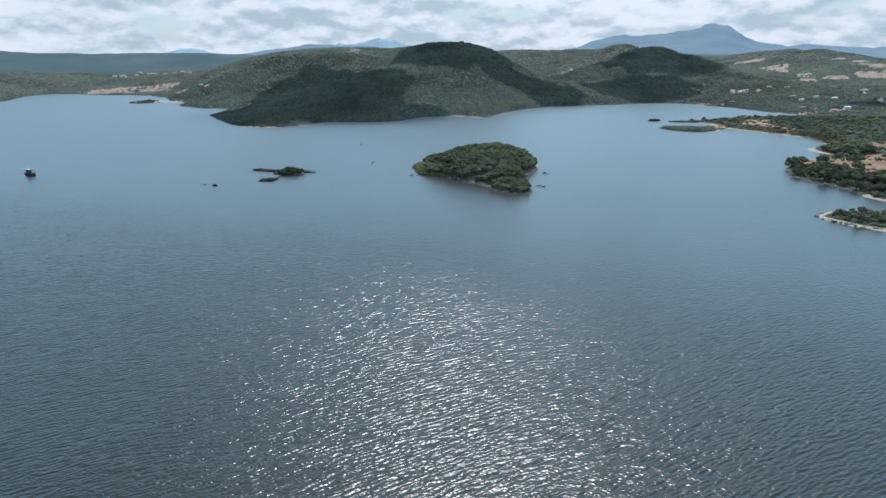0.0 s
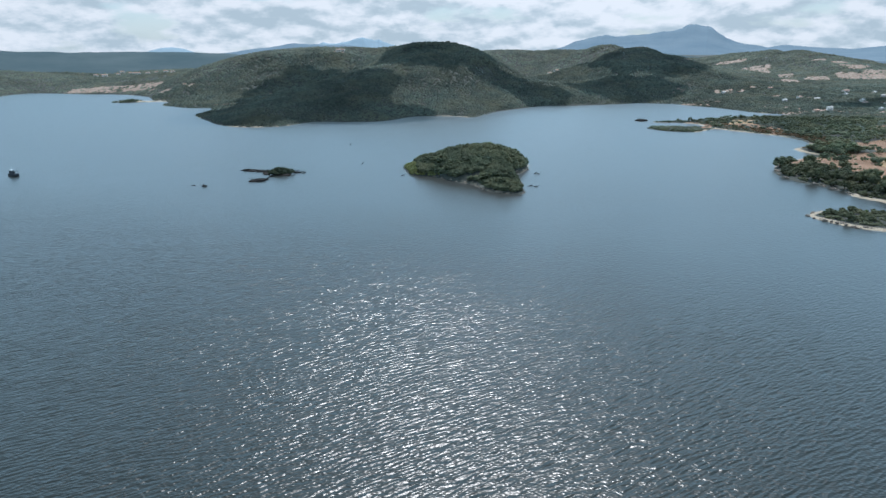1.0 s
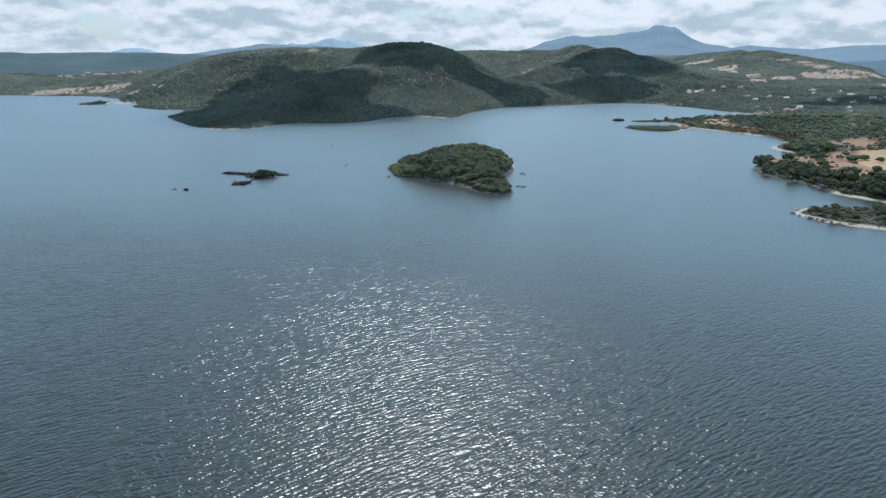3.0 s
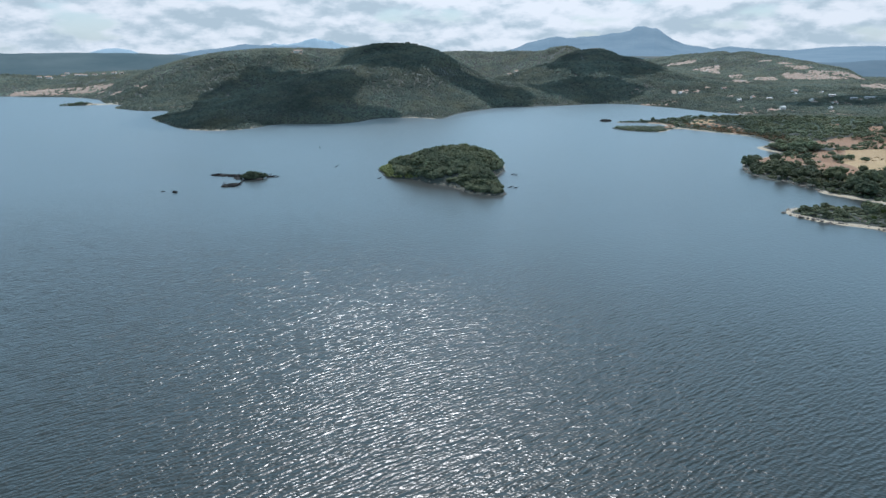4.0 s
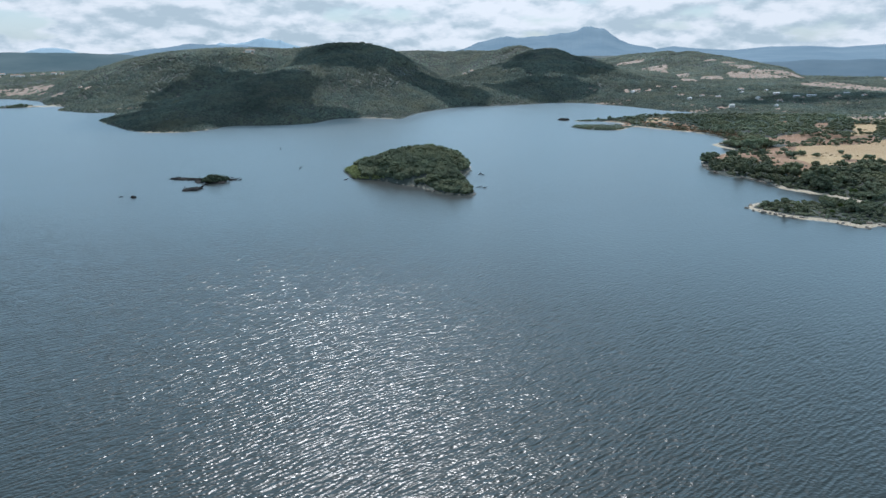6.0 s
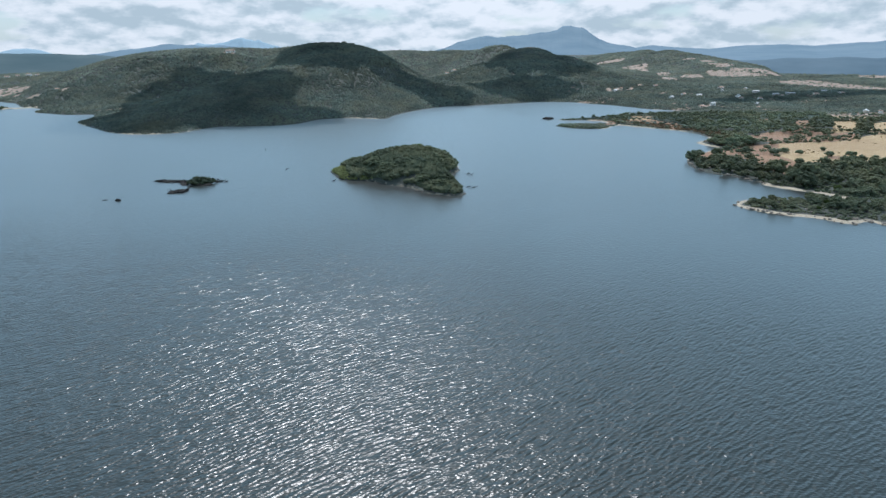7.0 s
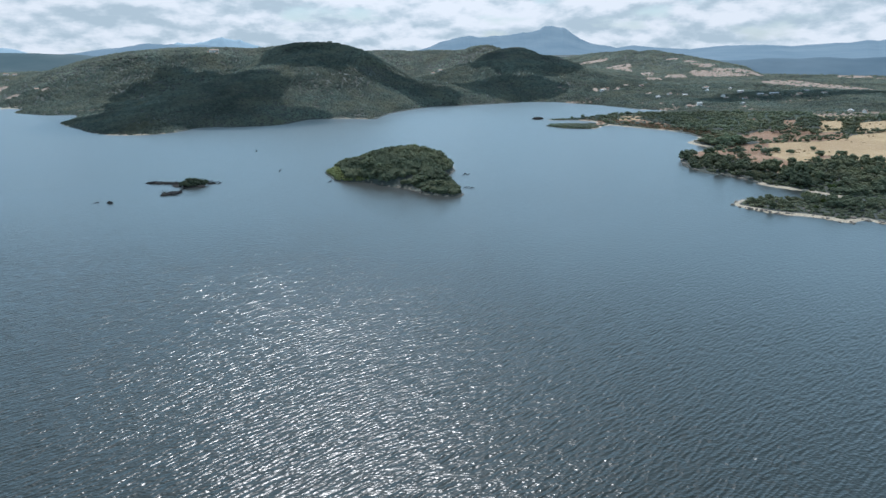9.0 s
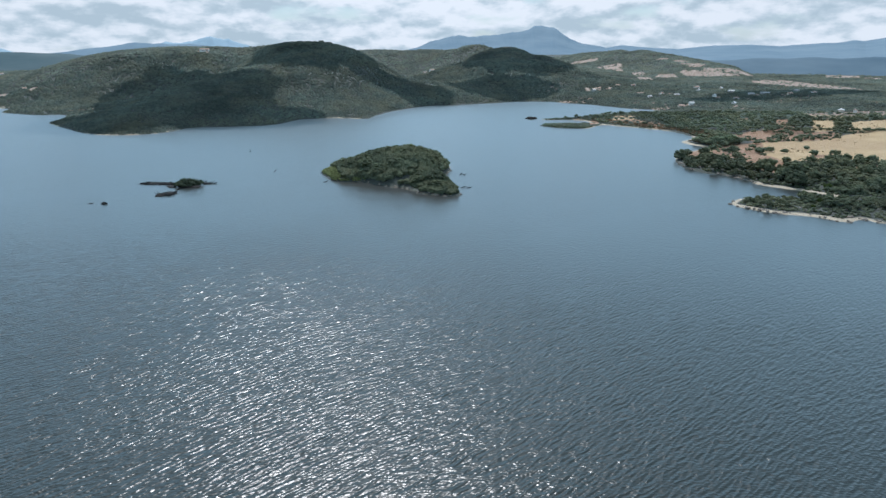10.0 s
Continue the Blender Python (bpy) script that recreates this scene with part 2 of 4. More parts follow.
M_GLASS = plain("dark_window_glass", (0.03, 0.035, 0.04), 0.12, 0.1, 1.0)
M_WOOD = plain("painted_wood", (0.16, 0.10, 0.06), 0.7, 0.2, 2.0)
M_TRACK = plain("gravel_track", (0.20, 0.165, 0.12), 0.95, 0.15, 0.5)
M_HULL = plain("dark_hull_paint", (0.030, 0.036, 0.045), 0.4, 0.15, 1.5)
M_CANVAS = plain("white_boat_paint", (0.72, 0.73, 0.74), 0.45, 0.06, 1.0)
M_BUOY = plain("dark_buoy_plastic", (0.035, 0.035, 0.04), 0.5, 0.1, 3.0)
M_CLOUD = cloud_material()
# haze is put into the blue colours and the emission of these slopes
M_RIDGE = haze_material("hazy_ridge", (0.085, 0.120, 0.150), (0.105, 0.140, 0.168), 0.75)
M_LOWLAND = haze_material("hazy_lowland", (0.056, 0.082, 0.104), (0.078, 0.106, 0.128), 0.72)
M_PLATEAU = haze_material("hazy_wooded_plateau", (0.040, 0.060, 0.068), (0.062, 0.082, 0.088), 0.7)
M_RIDGE_FAR = haze_material("faint_ridge", (0.16, 0.215, 0.255), (0.18, 0.235, 0.275), 0.85)


# ---------------------------------------------------------------- plan of the shore
SPIT = [(330, 190), (285, 240), (266, 268), (263, 279), (251, 277), (245, 287), (240, 296), (231, 303), (226, 311), (221, 321), (221, 328),
        (231, 336), (243, 336), (258, 331), (273, 324), (290, 316), (303, 311), (312, 312)]
COVE = [(298, 320), (293, 327), (289, 341), (282, 353), (276, 368), (280, 383), (280, 395), (273, 405), (269, 415), (269, 431), (277, 453),
        (299, 479), (328, 497), (352, 506), (346, 524), (350, 543), (374, 560), (386, 588), (384, 616), (376, 634), (364, 655), (348, 690)]
FAR_SPIT = [(350, 684), (336, 676), (318, 661), (303, 663), (289, 674), (279, 695), (287, 708), (305, 707), (326, 700), (344, 704), (350, 722), (336, 738), (312, 748), (307, 754), (330, 755), (352, 754), (373, 766), (401, 779), (438, 780), (478, 780), (504, 794)]
NORTH = [(496, 810), (479, 829), (462, 892), (439, 936), (423, 966), (378, 984), (328, 975), (264, 970), (232, 972), (191, 943), (152, 906), (126, 866),
         (114, 843), (104, 836), (88, 850), (59, 862), (30, 858), (4, 823), (-18, 812), (-58, 814), (-83, 822), (-100, 814)]
WEST = [(-110, 799), (-126, 781), (-145, 776), (-165, 779), (-186, 790), (-206, 815), (-226, 855), (-258, 919), (-256, 950), (-256, 1005), (-266, 1025), (-293, 1030), (-321, 1053),
        (-352, 1087), (-352, 1128), (-375, 1164), (-401, 1193), (-432, 1270), (-510, 1345), (-586, 1365), (-699, 1417), (-727, 1364), (-716, 1294), (-706, 1231)]
BEHIND = [(-760, 1080), (-900, 850), (-1100, 450), (-1050, -200), (-700, -800), (0, -1100), (560, -800), (640, -300), (460, 60)]
ISLAND = [(8, 508), (9, 488), (12, 471), (28, 463), (39, 446), (51, 433), (57, 416), (65, 406), (76, 401), (80, 404), (82, 418), (84, 438), (83, 458),
          (94, 473), (101, 488), (104, 504), (96, 520), (76, 533), (50, 535), (24, 525)]
LEFT_ISLET = [(-453, 1150), (-440, 1146), (-420, 1148), (-395, 1154), (-368, 1160), (-362, 1172), (-385, 1170), (-408, 1172), (-424, 1190), (-437, 1195), (-449, 1178)]


def rounded(points, steps=4):
    """A closed Catmull-Rom line through the corners of a plan."""
    p = np.array(points, float)
    a, b, c, d = np.roll(p, 1, 0), p, np.roll(p, -1, 0), np.roll(p, -2, 0)
    t = (np.arange(steps) / steps)[None, :, None]
    a, b, c, d = (q[:, None, :] for q in (a, b, c, d))
    out = 0.5 * (2 * b + (c - a) * t + (2 * a - 5 * b + 4 * c - d) * t**2 + (3 * b - a - 3 * c + d) * t**3)
    return out.reshape(-1, 2)


def signed_distance(x, y, outline):
    """Metres from the outline, positive inside."""
    best, inside = np.full(x.shape, 1e12), np.zeros(x.shape, bool)
    for (ax, ay), (bx, by) in zip(outline, np.roll(outline, -1, 0)):
        dx, dy = bx - ax, by - ay
        t = np.clip(((x - ax) * dx + (y - ay) * dy) / (dx * dx + dy * dy + 1e-9), 0, 1)
        best = np.minimum(best, (x - ax - t * dx) ** 2 + (y - ay - t * dy) ** 2)
        if dy:
            inside ^= ((ay > y) != (by > y)) & (x < (y - ay) / dy * dx + ax)
    return np.where(inside, 1, -1) * np.sqrt(best)


LAKE = rounded(SPIT + COVE + FAR_SPIT + NORTH + WEST + BEHIND, 3)
ISLE = rounded(ISLAND)
ISLET = rounded(LEFT_ISLET)


def lattice(ix, iy, seed):
    """Repeatable random numbers from 0 to 1 on a whole-number grid."""
    h = (ix.astype(np.int64) * 374761393 + iy.astype(np.int64) * 668265263 + seed * 1442695041) & 0x7FFFFFFF
    h = ((h ^ (h >> 13)) * 1274126177) & 0x7FFFFFFF
    return ((h ^ (h >> 16)) & 0xFFFFF) / float(0xFFFFF)


def value_noise(x, y, size, seed=0, octaves=4):
    out, amp, total = np.zeros(np.shape(x)), 1.0, 0.0
    for o in range(octaves):
        u, v = x / size + 17.3 * o, y / size - 9.1 * o
        iu, iv = np.floor(u), np.floor(v)
        fu, fv = u - iu, v - iv
        fu, fv = fu * fu * (3 - 2 * fu), fv * fv * (3 - 2 * fv)
        n = (lattice(iu, iv, seed + o) * (1 - fu) + lattice(iu + 1, iv, seed + o) * fu) * (1 - fv) + (lattice(iu, iv + 1, seed + o) * (1 - fu) + lattice(iu + 1, iv + 1, seed + o) * fu) * fv
        out, total, amp, size = out + amp * (n - 0.5), total + amp, amp * 0.5, size * 0.5
    return out / total


# hills: centre x, y, half-widths along and across, turn in degrees, height, steepness
HILLS = [
    (94, 1271, 113, 245, 2, 80, 2.9),        # dark summit over the north shore
    (-133, 1432, 247, 172, 18, 73, 2.9),     # its broad western shoulder
    (14, 1059, 113, 124, -19, 47, 2.2),      # spur towards the lake
    (-76, 935, 105, 90, 37, 32, 2.9),        # dark front slope
    (-178, 860, 69, 59, 20, 13, 2.2),        # nose at the western point
    (225, 1060, 95, 90, 10, 32, 2.0),        # eastern flank
    (508, 1420, 92, 215, 10, 71, 2.3),       # second hill
    (425, 1230, 100, 110, 5, 46, 2.1),        # its front
    (313, 1701, 331, 145, 3, 58, 2.7),       # saddle behind
    (648, 1576, 131, 229, 5, 33, 2.2),
    (1148, 1878, 399, 122, -105, 48, 2.1),   # hill with bare patches
    (985, 1290, 120, 60, 0, 20, 2.2),        # low rises with dry fields
    (1040, 1080, 120, 50, -25, 14, 2.2),
    (-1065, 1955, 486, 294, 28, 30, 1.9),    # plateau in the west
    (-553, 2310, 600, 324, -3, 14, 2.4),
    (-403, 1755, 249, 259, 0, 19, 1.8),
    (685, 2537, 899, 349, 21, 20, 2.9),
    (-1476, 1523, 509, 519, -1, 48, 2.3),
]


def hill_height(x, y):
    total = np.zeros(np.shape(x))
    for cx, cy, rx, ry, turn, height, steep in HILLS:
        c, s = math.cos(radians(turn)), math.sin(radians(turn))
        u, v = (x - cx) * c + (y - cy) * s, (y - cy) * c - (x - cx) * s
        g = height * np.exp(-0.5 * ((u / rx) ** 2 + (v / ry) ** 2) ** (steep / 2))
        total += g**4
    return total**0.25


def shore_distance(x, y):
    """Land distance from the lake's edge, and the island's own, both roughened."""
    rough = 3.5 * value_noise(x, y, 22, 5, 3)
    land = -signed_distance(x, y, LAKE) + rough
    isle = signed_distance(x, y, ISLE) + 0.5 * rough
    islet = signed_distance(x, y, ISLET) + rough
    return land, isle, islet


def heights(x, y, dist=None):
    land, isle, islet = shore_distance(x, y) if dist is None else dist
    inland = np.maximum(land, 0)
    h = 0.7 * (1 - np.exp(-inland / 5)) + 11.0 * (1 - np.exp(-inland / 130)) + (1 - np.exp(-inland / 75)) * hill_height(x, y)
    far = 1 - np.exp(-inland / 160)
    gully = np.clip(1 - np.abs(value_noise(x, y, 210, 6, 3)) / 0.13, 0, 1)      # dry stream beds in the slopes
    h -= far * 0.17 * gully * hill_height(x, y)
    h += far * 9 * value_noise(x, y, 190, 1, 4)
    h = np.maximum(h - 22 * np.clip((np.hypot(x, y) - 1150) / 600, 0, 1) * np.clip((np.arctan2(x, y) - 0.68) / 0.12, 0, 1), 0.4)   # the plain falls away eastwards
    h = np.maximum(h - 60 * np.clip((np.hypot(x, y) - 1450) / 500, 0, 1) * np.clip((np.arctan2(x, y) - 0.69) / 0.08, 0, 1), 0.4)
    h = np.where(land > 0, h, -np.minimum(0.16 * -land, 7))
    top = 14.5 * np.exp(-0.5 * (((x - 62) / 27) ** 2 + ((y - 482) / 30) ** 2)) + 2.2 * np.exp(-0.5 * (((x - 70) / 10) ** 2 + ((y - 425) / 14) ** 2)) + 1.2
    hi = top * (1 - np.exp(-np.maximum(isle, 0) / 7)) + 0.25 * np.clip(isle, 0, 2)
    h = np.where(isle > 0, hi, np.maximum(h, np.where(isle > -30, 0.16 * isle, -7)))
    h = np.where(islet > 0, 2.2 * (1 - np.exp(-islet / 6)), np.maximum(h, np.where(islet > -30, 0.16 * islet, -7)))
    return h


# open patches: centre x, y, half-sizes, turn; the kind of ground
DRY_GRASS = [
    (931, 1214, 64, 40, -40), (1026, 1238, 80, 44, -42), (922, 1038, 36, 40, -44), (975, 1004, 63, 55, -46), (1029, 980, 34, 46, -49), (1416, 1326, 40, 70, -48), (1418, 1242, 20, 54, -50),
]
SOIL = [
    (-600, 1400, 34, 20, 0), (-555, 1402, 40, 30, 0), (-505, 1400, 44, 34, 0), (-462, 1366, 30, 26, -30), (-440, 1320, 10, 10, 0), (-400, 1270, 14, 9, -30), (-350, 1250, 10, 8, 0),
    (628, 1326, 31, 79, -28), (866, 1520, 37, 122, -32), (974, 1831, 37, 36, -30), (826, 1335, 19, 76, -34), (759, 1204, 15, 32, -35), (834, 1238, 22, 27, -36), (707, 1174, 10, 19, -33),
    (1034, 1530, 19, 19, -36), (1044, 1473, 20, 17, -37), (1026, 1390, 17, 37, -38), (553, 1176, 8, 9, -28), (662, 1286, 8, 32, -30), (798, 1582, 17, 86, -29),
]
CLEARINGS = [
    (330, 1283, 10, 14, 0), (318, 1300, 9, 12, 0), (1046, 1423, 30, 16, -30), (-636, 1612, 16, 10, 0), (-600, 1690, 22, 12, 0), (-520, 1700, 14, 8, 0), (-88, 1339, 10, 8, 0),
    (533, 1010, 8, 17, -31), (554, 1006, 7, 17, -32), (520, 1016, 5, 15, -30), (587, 1034, 6, 13, -32), (708, 980, 9, 17, -38), (762, 1036, 7, 19, -39), (746, 967, 6, 17, -40), (704, 893, 6, 16, -41),
    (646, 854, 5, 12, -40), (706, 848, 10, 13, -43), (727, 842, 8, 14, -44), (822, 920, 7, 20, -44), (552, 806, 7, 14, -38), (570, 814, 5, 15, -38), (598, 758, 4, 12, -42), (572, 942, 6, 8, -34), (584, 727, 5, 12, -42), (608, 914, 5, 8, -37),
]
# enclosed fields and bare ground near the lake: corners of each
FIELDS = [
    [(396, 496), (423, 488), (455, 477), (490, 488), (528, 483), (559, 468), (640, 420), (490, 318), (409, 355), (385, 397), (360, 404), (334, 408), (345, 440)],      # the long dry field behind the headland
    [(535, 575), (557, 565), (494, 508), (476, 518)],
    [(548, 542), (596, 539), (640, 520), (560, 466), (500, 497)],
    [(573, 624), (634, 619), (720, 590), (650, 546), (544, 586)],
    [(395, 737), (411, 712), (394, 686), (373, 701)],
]
BARE = [
    [(325, 474), (337, 486), (374, 503), (396, 496), (353, 446), (328, 392), (308, 377), (311, 410), (322, 446)],      # russet ground at the field's end
    [(292, 466), (299, 484), (337, 500), (345, 470), (328, 434), (306, 448)],      # bare back of the headland
    [(429, 549), (442, 539), (405, 502), (394, 511)],
    [(511, 601), (522, 592), (482, 555), (474, 563)],
    [(498, 642), (501, 623), (471, 599), (470, 616)],
    [(458, 503), (490, 514), (468, 495), (441, 487)],
    [(362, 690), (371, 706), (398, 692), (410, 664), (398, 638), (386, 626), (372, 646)],      # heath on the far spit
    [(328, 680), (346, 684), (356, 708), (348, 738), (336, 738), (346, 706)],      # bare neck of the far spit
    [(378, 426), (392, 416), (384, 404), (366, 410)],
]
TRACKS = [
    [(-262, 1050), (-232, 1042), (-214, 1060), (-202, 1092), (-190, 1130)],
    [(318, 1300), (336, 1270)],
    [(494, 1393), (519, 1379), (550, 1338), (575, 1300)],
    [(640, 600), (600, 640), (575, 720), (560, 795)],
]


def track_distance(x, y):
    best = np.full(np.shape(x), 1e9)
    for line in TRACKS:
        for (ax, ay), (bx, by) in zip(line, line[1:]):
            dx, dy = bx - ax, by - ay
            t = np.clip(((x - ax) * dx + (y - ay) * dy) / (dx * dx + dy * dy), 0, 1)
            best = np.minimum(best, np.hypot(x - ax - t * dx, y - ay - t * dy))
    return best


def patch(x, y, shapes, soft):
    """1 inside any of the shapes, with wandering edges."""
    out = np.zeros(np.shape(x))
    wander = 0.55 * value_noise(x, y, 34, 41, 3)
    for cx, cy, rx, ry, turn in shapes:
        c, s = math.cos(radians(turn)), math.sin(radians(turn))
        u, v = (x - cx) * c + (y - cy) * s, (y - cy) * c - (x - cx) * s
        d = 1 - ((u / rx) ** 4 + (v / ry) ** 4) ** 0.25 + wander
        out = np.maximum(out, np.clip(0.5 + d * min(rx, ry) / soft, 0, 1))
    return out


def field(x, y, shapes, soft):
    """1 inside any of the fields, with slightly wandering edges."""
    out = np.zeros(np.shape(x))
    wander = 9 * value_noise(x, y, 26, 43, 3)
    for corners in shapes:
        out = np.maximum(out, np.clip(0.5 + (signed_distance(x, y, np.array(corners, float)) + wander) / soft, 0, 1))
    return out


# distant crests: x, y, height
RIDGE_WEST = [(-980, 3360, 20), (-841, 3401, 38), (-710, 3431, 52), (-629, 3447, 64), (-519, 3465, 79), (-435, 3476, 89), (-366, 3484, 83), (-296, 3491, 84), (-182, 3499, 80), (-40, 3503, 62), (120, 3505, 30)]
PEAK_MIDDLE = [(-560, 4620, 50), (-392, 4637, 86), (-317, 4643, 86), (-203, 4649, 102), (-157, 4651, 116), (-122, 4652, 126), (-88, 4652, 111), (-43, 4653, 100), (-12, 4653, 103), (10, 4653, 89), (64, 4653, 74), (217, 4648, 36)]
PEAK_EAST = [(1122, 4515, 26), (1229, 4487, 60), (1298, 4468, 88), (1401, 4437, 112), (1469, 4415, 122), (1537, 4391, 115), (1636, 4355, 117), (1796, 4292, 135), (1872, 4259, 146), (1917, 4239, 162), (1945, 4226, 178), (1983, 4208, 180),
             (2015, 4192, 174), (2056, 4172, 172), (2090, 4156, 152), (2159, 4121, 100), (2218, 4089, 76), (2329, 4027, 54), (2438, 3962, 23)]
RIDGE_EAST = [(2041, 3669, 30), (2207, 3568, 60), (2342, 3478, 47), (2471, 3385, 37), (2567, 3311, 53), (2704, 3197, 62), (2812, 3100, 58), (2874, 3041, 53), (2969, 2944, 64), (3059, 2848, 72), (3110, 2792, 83), (3144, 2753, 76),
              (3202, 2683, 94), (3264, 2605, 101), (3400, 2420, 90), (3500, 2250, 60)]
LOWLAND_EAST = [(1206, 1771, 2), (1268, 1724, 23), (1316, 1686, 32), (1363, 1647, 34), (1406, 1607, 39), (1459, 1558, 38), (1507, 1508, 43), (1553, 1459, 40), (1603, 1401, 45), (1664, 1323, 42), (1719, 1248, 36)]
PEAK_WEST = [(-1515, 4474, 31), (-1464, 4491, 54), (-1398, 4512, 70), (-1332, 4532, 72), (-1266, 4551, 62), (-1195, 4570, 32)]
PLATEAU_WEST = [(-1390, 1560, 86), (-1146, 1764, 86), (-1026, 1837, 83), (-926, 1889, 76), (-854, 1923, 72), (-790, 1950, 73), (-709, 1981, 73), (-624, 2009, 71), (-535, 2034, 68), (-443, 2057, 62), (-347, 2075, 50), (-248, 2089, 34)]
RIDGE_MIDDLE = [(560, 2700, 10), (664, 2671, 36), (790, 2637, 44), (912, 2597, 55), (971, 2576, 61), (1020, 2556, 52), (1068, 2537, 44), (1143, 2504, 33), (1197, 2478, 28), (1266, 2444, 24), (1333, 2408, 12), (1443, 2343, -8)]

# cumulus overhead: x, y of the ground that they shade, half-widths
CLOUDS = [(-144, 1072, 95, 165), (-179, 892, 125, 100), (-64, 877, 70, 52), (11, 867, 50, 20), (58, 1127, 88, 124), (176, 1044, 52, 48), (231, 997, 48, 40), (770, 830, 190, 46), (-44, 952, 58, 60), (-30, 832, 88, 44),
          (125, 1105, 60, 66), (385, 1050, 105, 60), (480, 1215, 130, 110)]


# ---------------------------------------------------------------- builders
def mesh_of(name, verts, faces, mat, smooth=False):
    """A mesh from arrays of corners and of triangles (or four-corner faces)."""
    verts, faces = np.asarray(verts, np.float32), np.asarray(faces, np.int32)
    me = bpy.data.meshes.new(name)
    n, k = faces.shape
    me.vertices.add(len(verts))
    me.vertices.foreach_set("co", verts.ravel())
    me.loops.add(n * k)
    me.loops.foreach_set("vertex_index", faces.ravel())
    me.polygons.add(n)
    me.polygons.foreach_set("loop_start", np.arange(0, n * k, k, dtype=np.int32))
    me.polygons.foreach_set("use_smooth", np.full(n, smooth))
    me.update(calc_edges=True)
    me.materials.append(mat)
    return me


def part(name, bm, mat, parent=None, label="", smooth=False):
    """Links a bmesh as one mesh object, under a thing or a part if one is given."""
    me = bpy.data.meshes.new(name)
    bm.normal_update()
    bm.to_mesh(me)
    bm.free()
    me.materials.append(mat)
    if smooth:
        me.polygons.foreach_set("use_smooth", [True] * len(me.polygons))
    ob = new(name, me)
    if parent is not None:
        ob.parent = parent
    return tagged(ob, label)


def linked(name, me, parent=None, label=""):
    ob = new(name, me)
    if parent is not None:
        ob.parent = parent
    return tagged(ob, label)


def ball(level):
    bm = bmesh.new()
    bmesh.ops.create_icosphere(bm, subdivisions=level, radius=1)
    v = np.array([p.co for p in bm.verts])
    f = np.array([[p.index for p in q.verts] for q in bm.faces])
    bm.free()
    return v, f


BALL0, BALL1, BALL2 = ball(1), ball(2), ball(3)


def box(bm, x0, y0, z0, x1, y1, z1):
    r = bmesh.ops.create_cube(bm, size=1, matrix=Matrix.Translation(((x0 + x1) / 2, (y0 + y1) / 2, (z0 + z1) / 2)) @ Matrix.Diagonal((x1 - x0, y1 - y0, z1 - z0, 1)))
    return r["verts"]


def limb(bm, a, b, ra, rb, sides=6):
    """A tapered round bar from a to b."""
    a, b = Vector(a), Vector(b)
    q = (b - a).to_track_quat("Z", "Y").to_matrix().to_4x4()
    bmesh.ops.create_cone(bm, cap_ends=True, segments=sides, radius1=ra, radius2=rb, depth=(b - a).length, matrix=Matrix.Translation((a + b) / 2) @ q)


def joined(chunks):
    vs, fs, base = [], [], 0
    for v, f in chunks:
        vs.append(v)
        fs.append(f + base)
        base += len(v)
    return np.concatenate(vs), np.concatenate(fs)


def lump(rng, template, centre, size, rough=0.25):
    v, f = template
    w = v * (1 + rng.uniform(-rough, rough, (len(v), 1)))
    return w * size + centre, f


def crown_arrays(rng, width, height, clumps, flecks):
    """Leaf clumps on an uneven dome, with loose sprays of leaves between them."""
    lobes = [(rng.uniform(-0.35, 0.35), rng.uniform(-0.35, 0.35), rng.uniform(0.35, 0.75), rng.uniform(0.45, 0.75)) for _ in range(5)]
    out = []
    for i in range(clumps):
        lx, ly, lz, lr = lobes[rng.integers(0, 5)]
        d = rng.normal(size=3)
        d[2] = abs(d[2]) * 0.9 - 0.25
        d /= np.linalg.norm(d)
        c = np.array([lx, ly, lz * 0.6]) + d * lr * rng.uniform(0.55, 1.0) * np.array([1, 1, 0.75])
        s = rng.uniform(0.13, 0.25)
        out.append(lump(rng, BALL0, c * (width, width, height) * (0.8, 0.8, 0.8), np.array([width, width, height * 0.8]) * s, 0.3))
    n = flecks
    d = rng.normal(size=(n, 3))
    d[:, 2] = np.abs(d[:, 2]) * 0.8 - 0.2
    d /= np.linalg.norm(d, axis=1, keepdims=True)
    pick = np.array(lobes)[rng.integers(0, 5, n)]
    c = (np.c_[pick[:, :2], pick[:, 2] * 0.6] + d * pick[:, 3:4] * rng.uniform(0.9, 1.2, (n, 1)) * (1, 1, 0.75)) * np.array([width, width, height]) * 0.8
    a, b = rng.normal(size=(n, 3)), rng.normal(size=(n, 3))
    k = 0.042 * width
    tri = np.stack([c + a * k, c + b * k, c - (a + b) * k * 0.6], 1)
    out.append((tri.reshape(-1, 3), np.arange(3 * n).reshape(-1, 3)))
    v, f = joined(out)
    v[:, 2] += height * 0.2
    return v, f


def tree_kind(name, label, leaves, seed, width, height, clumps=60, flecks=240):
    """One tree: an empty at its foot, a trunk with limbs, a crown. Built far below the lake bed, then copied out."""
    rng = np.random.default_rng(seed)
    thing = tagged(new(name), label, "tree")
    bm = bmesh.new()
    lean = rng.uniform(-0.25, 0.25, 2)
    fork = (lean[0], lean[1], height * 0.26)
    limb(bm, (0, 0, -0.6), fork, 0.26, 0.17)
    for k in range(3):
        a = rng.uniform(0, 6.28)
        limb(bm, fork, (math.cos(a) * width * 0.45, math.sin(a) * width * 0.45, height * rng.uniform(0.45, 0.6)), 0.14, 0.05, 5)
    part("trunk", bm, M_BARK, thing)
    v, f = crown_arrays(rng, width, height * 0.72, clumps, flecks)
    linked("crown", mesh_of("crown", v, f, leaves), thing)
    return thing


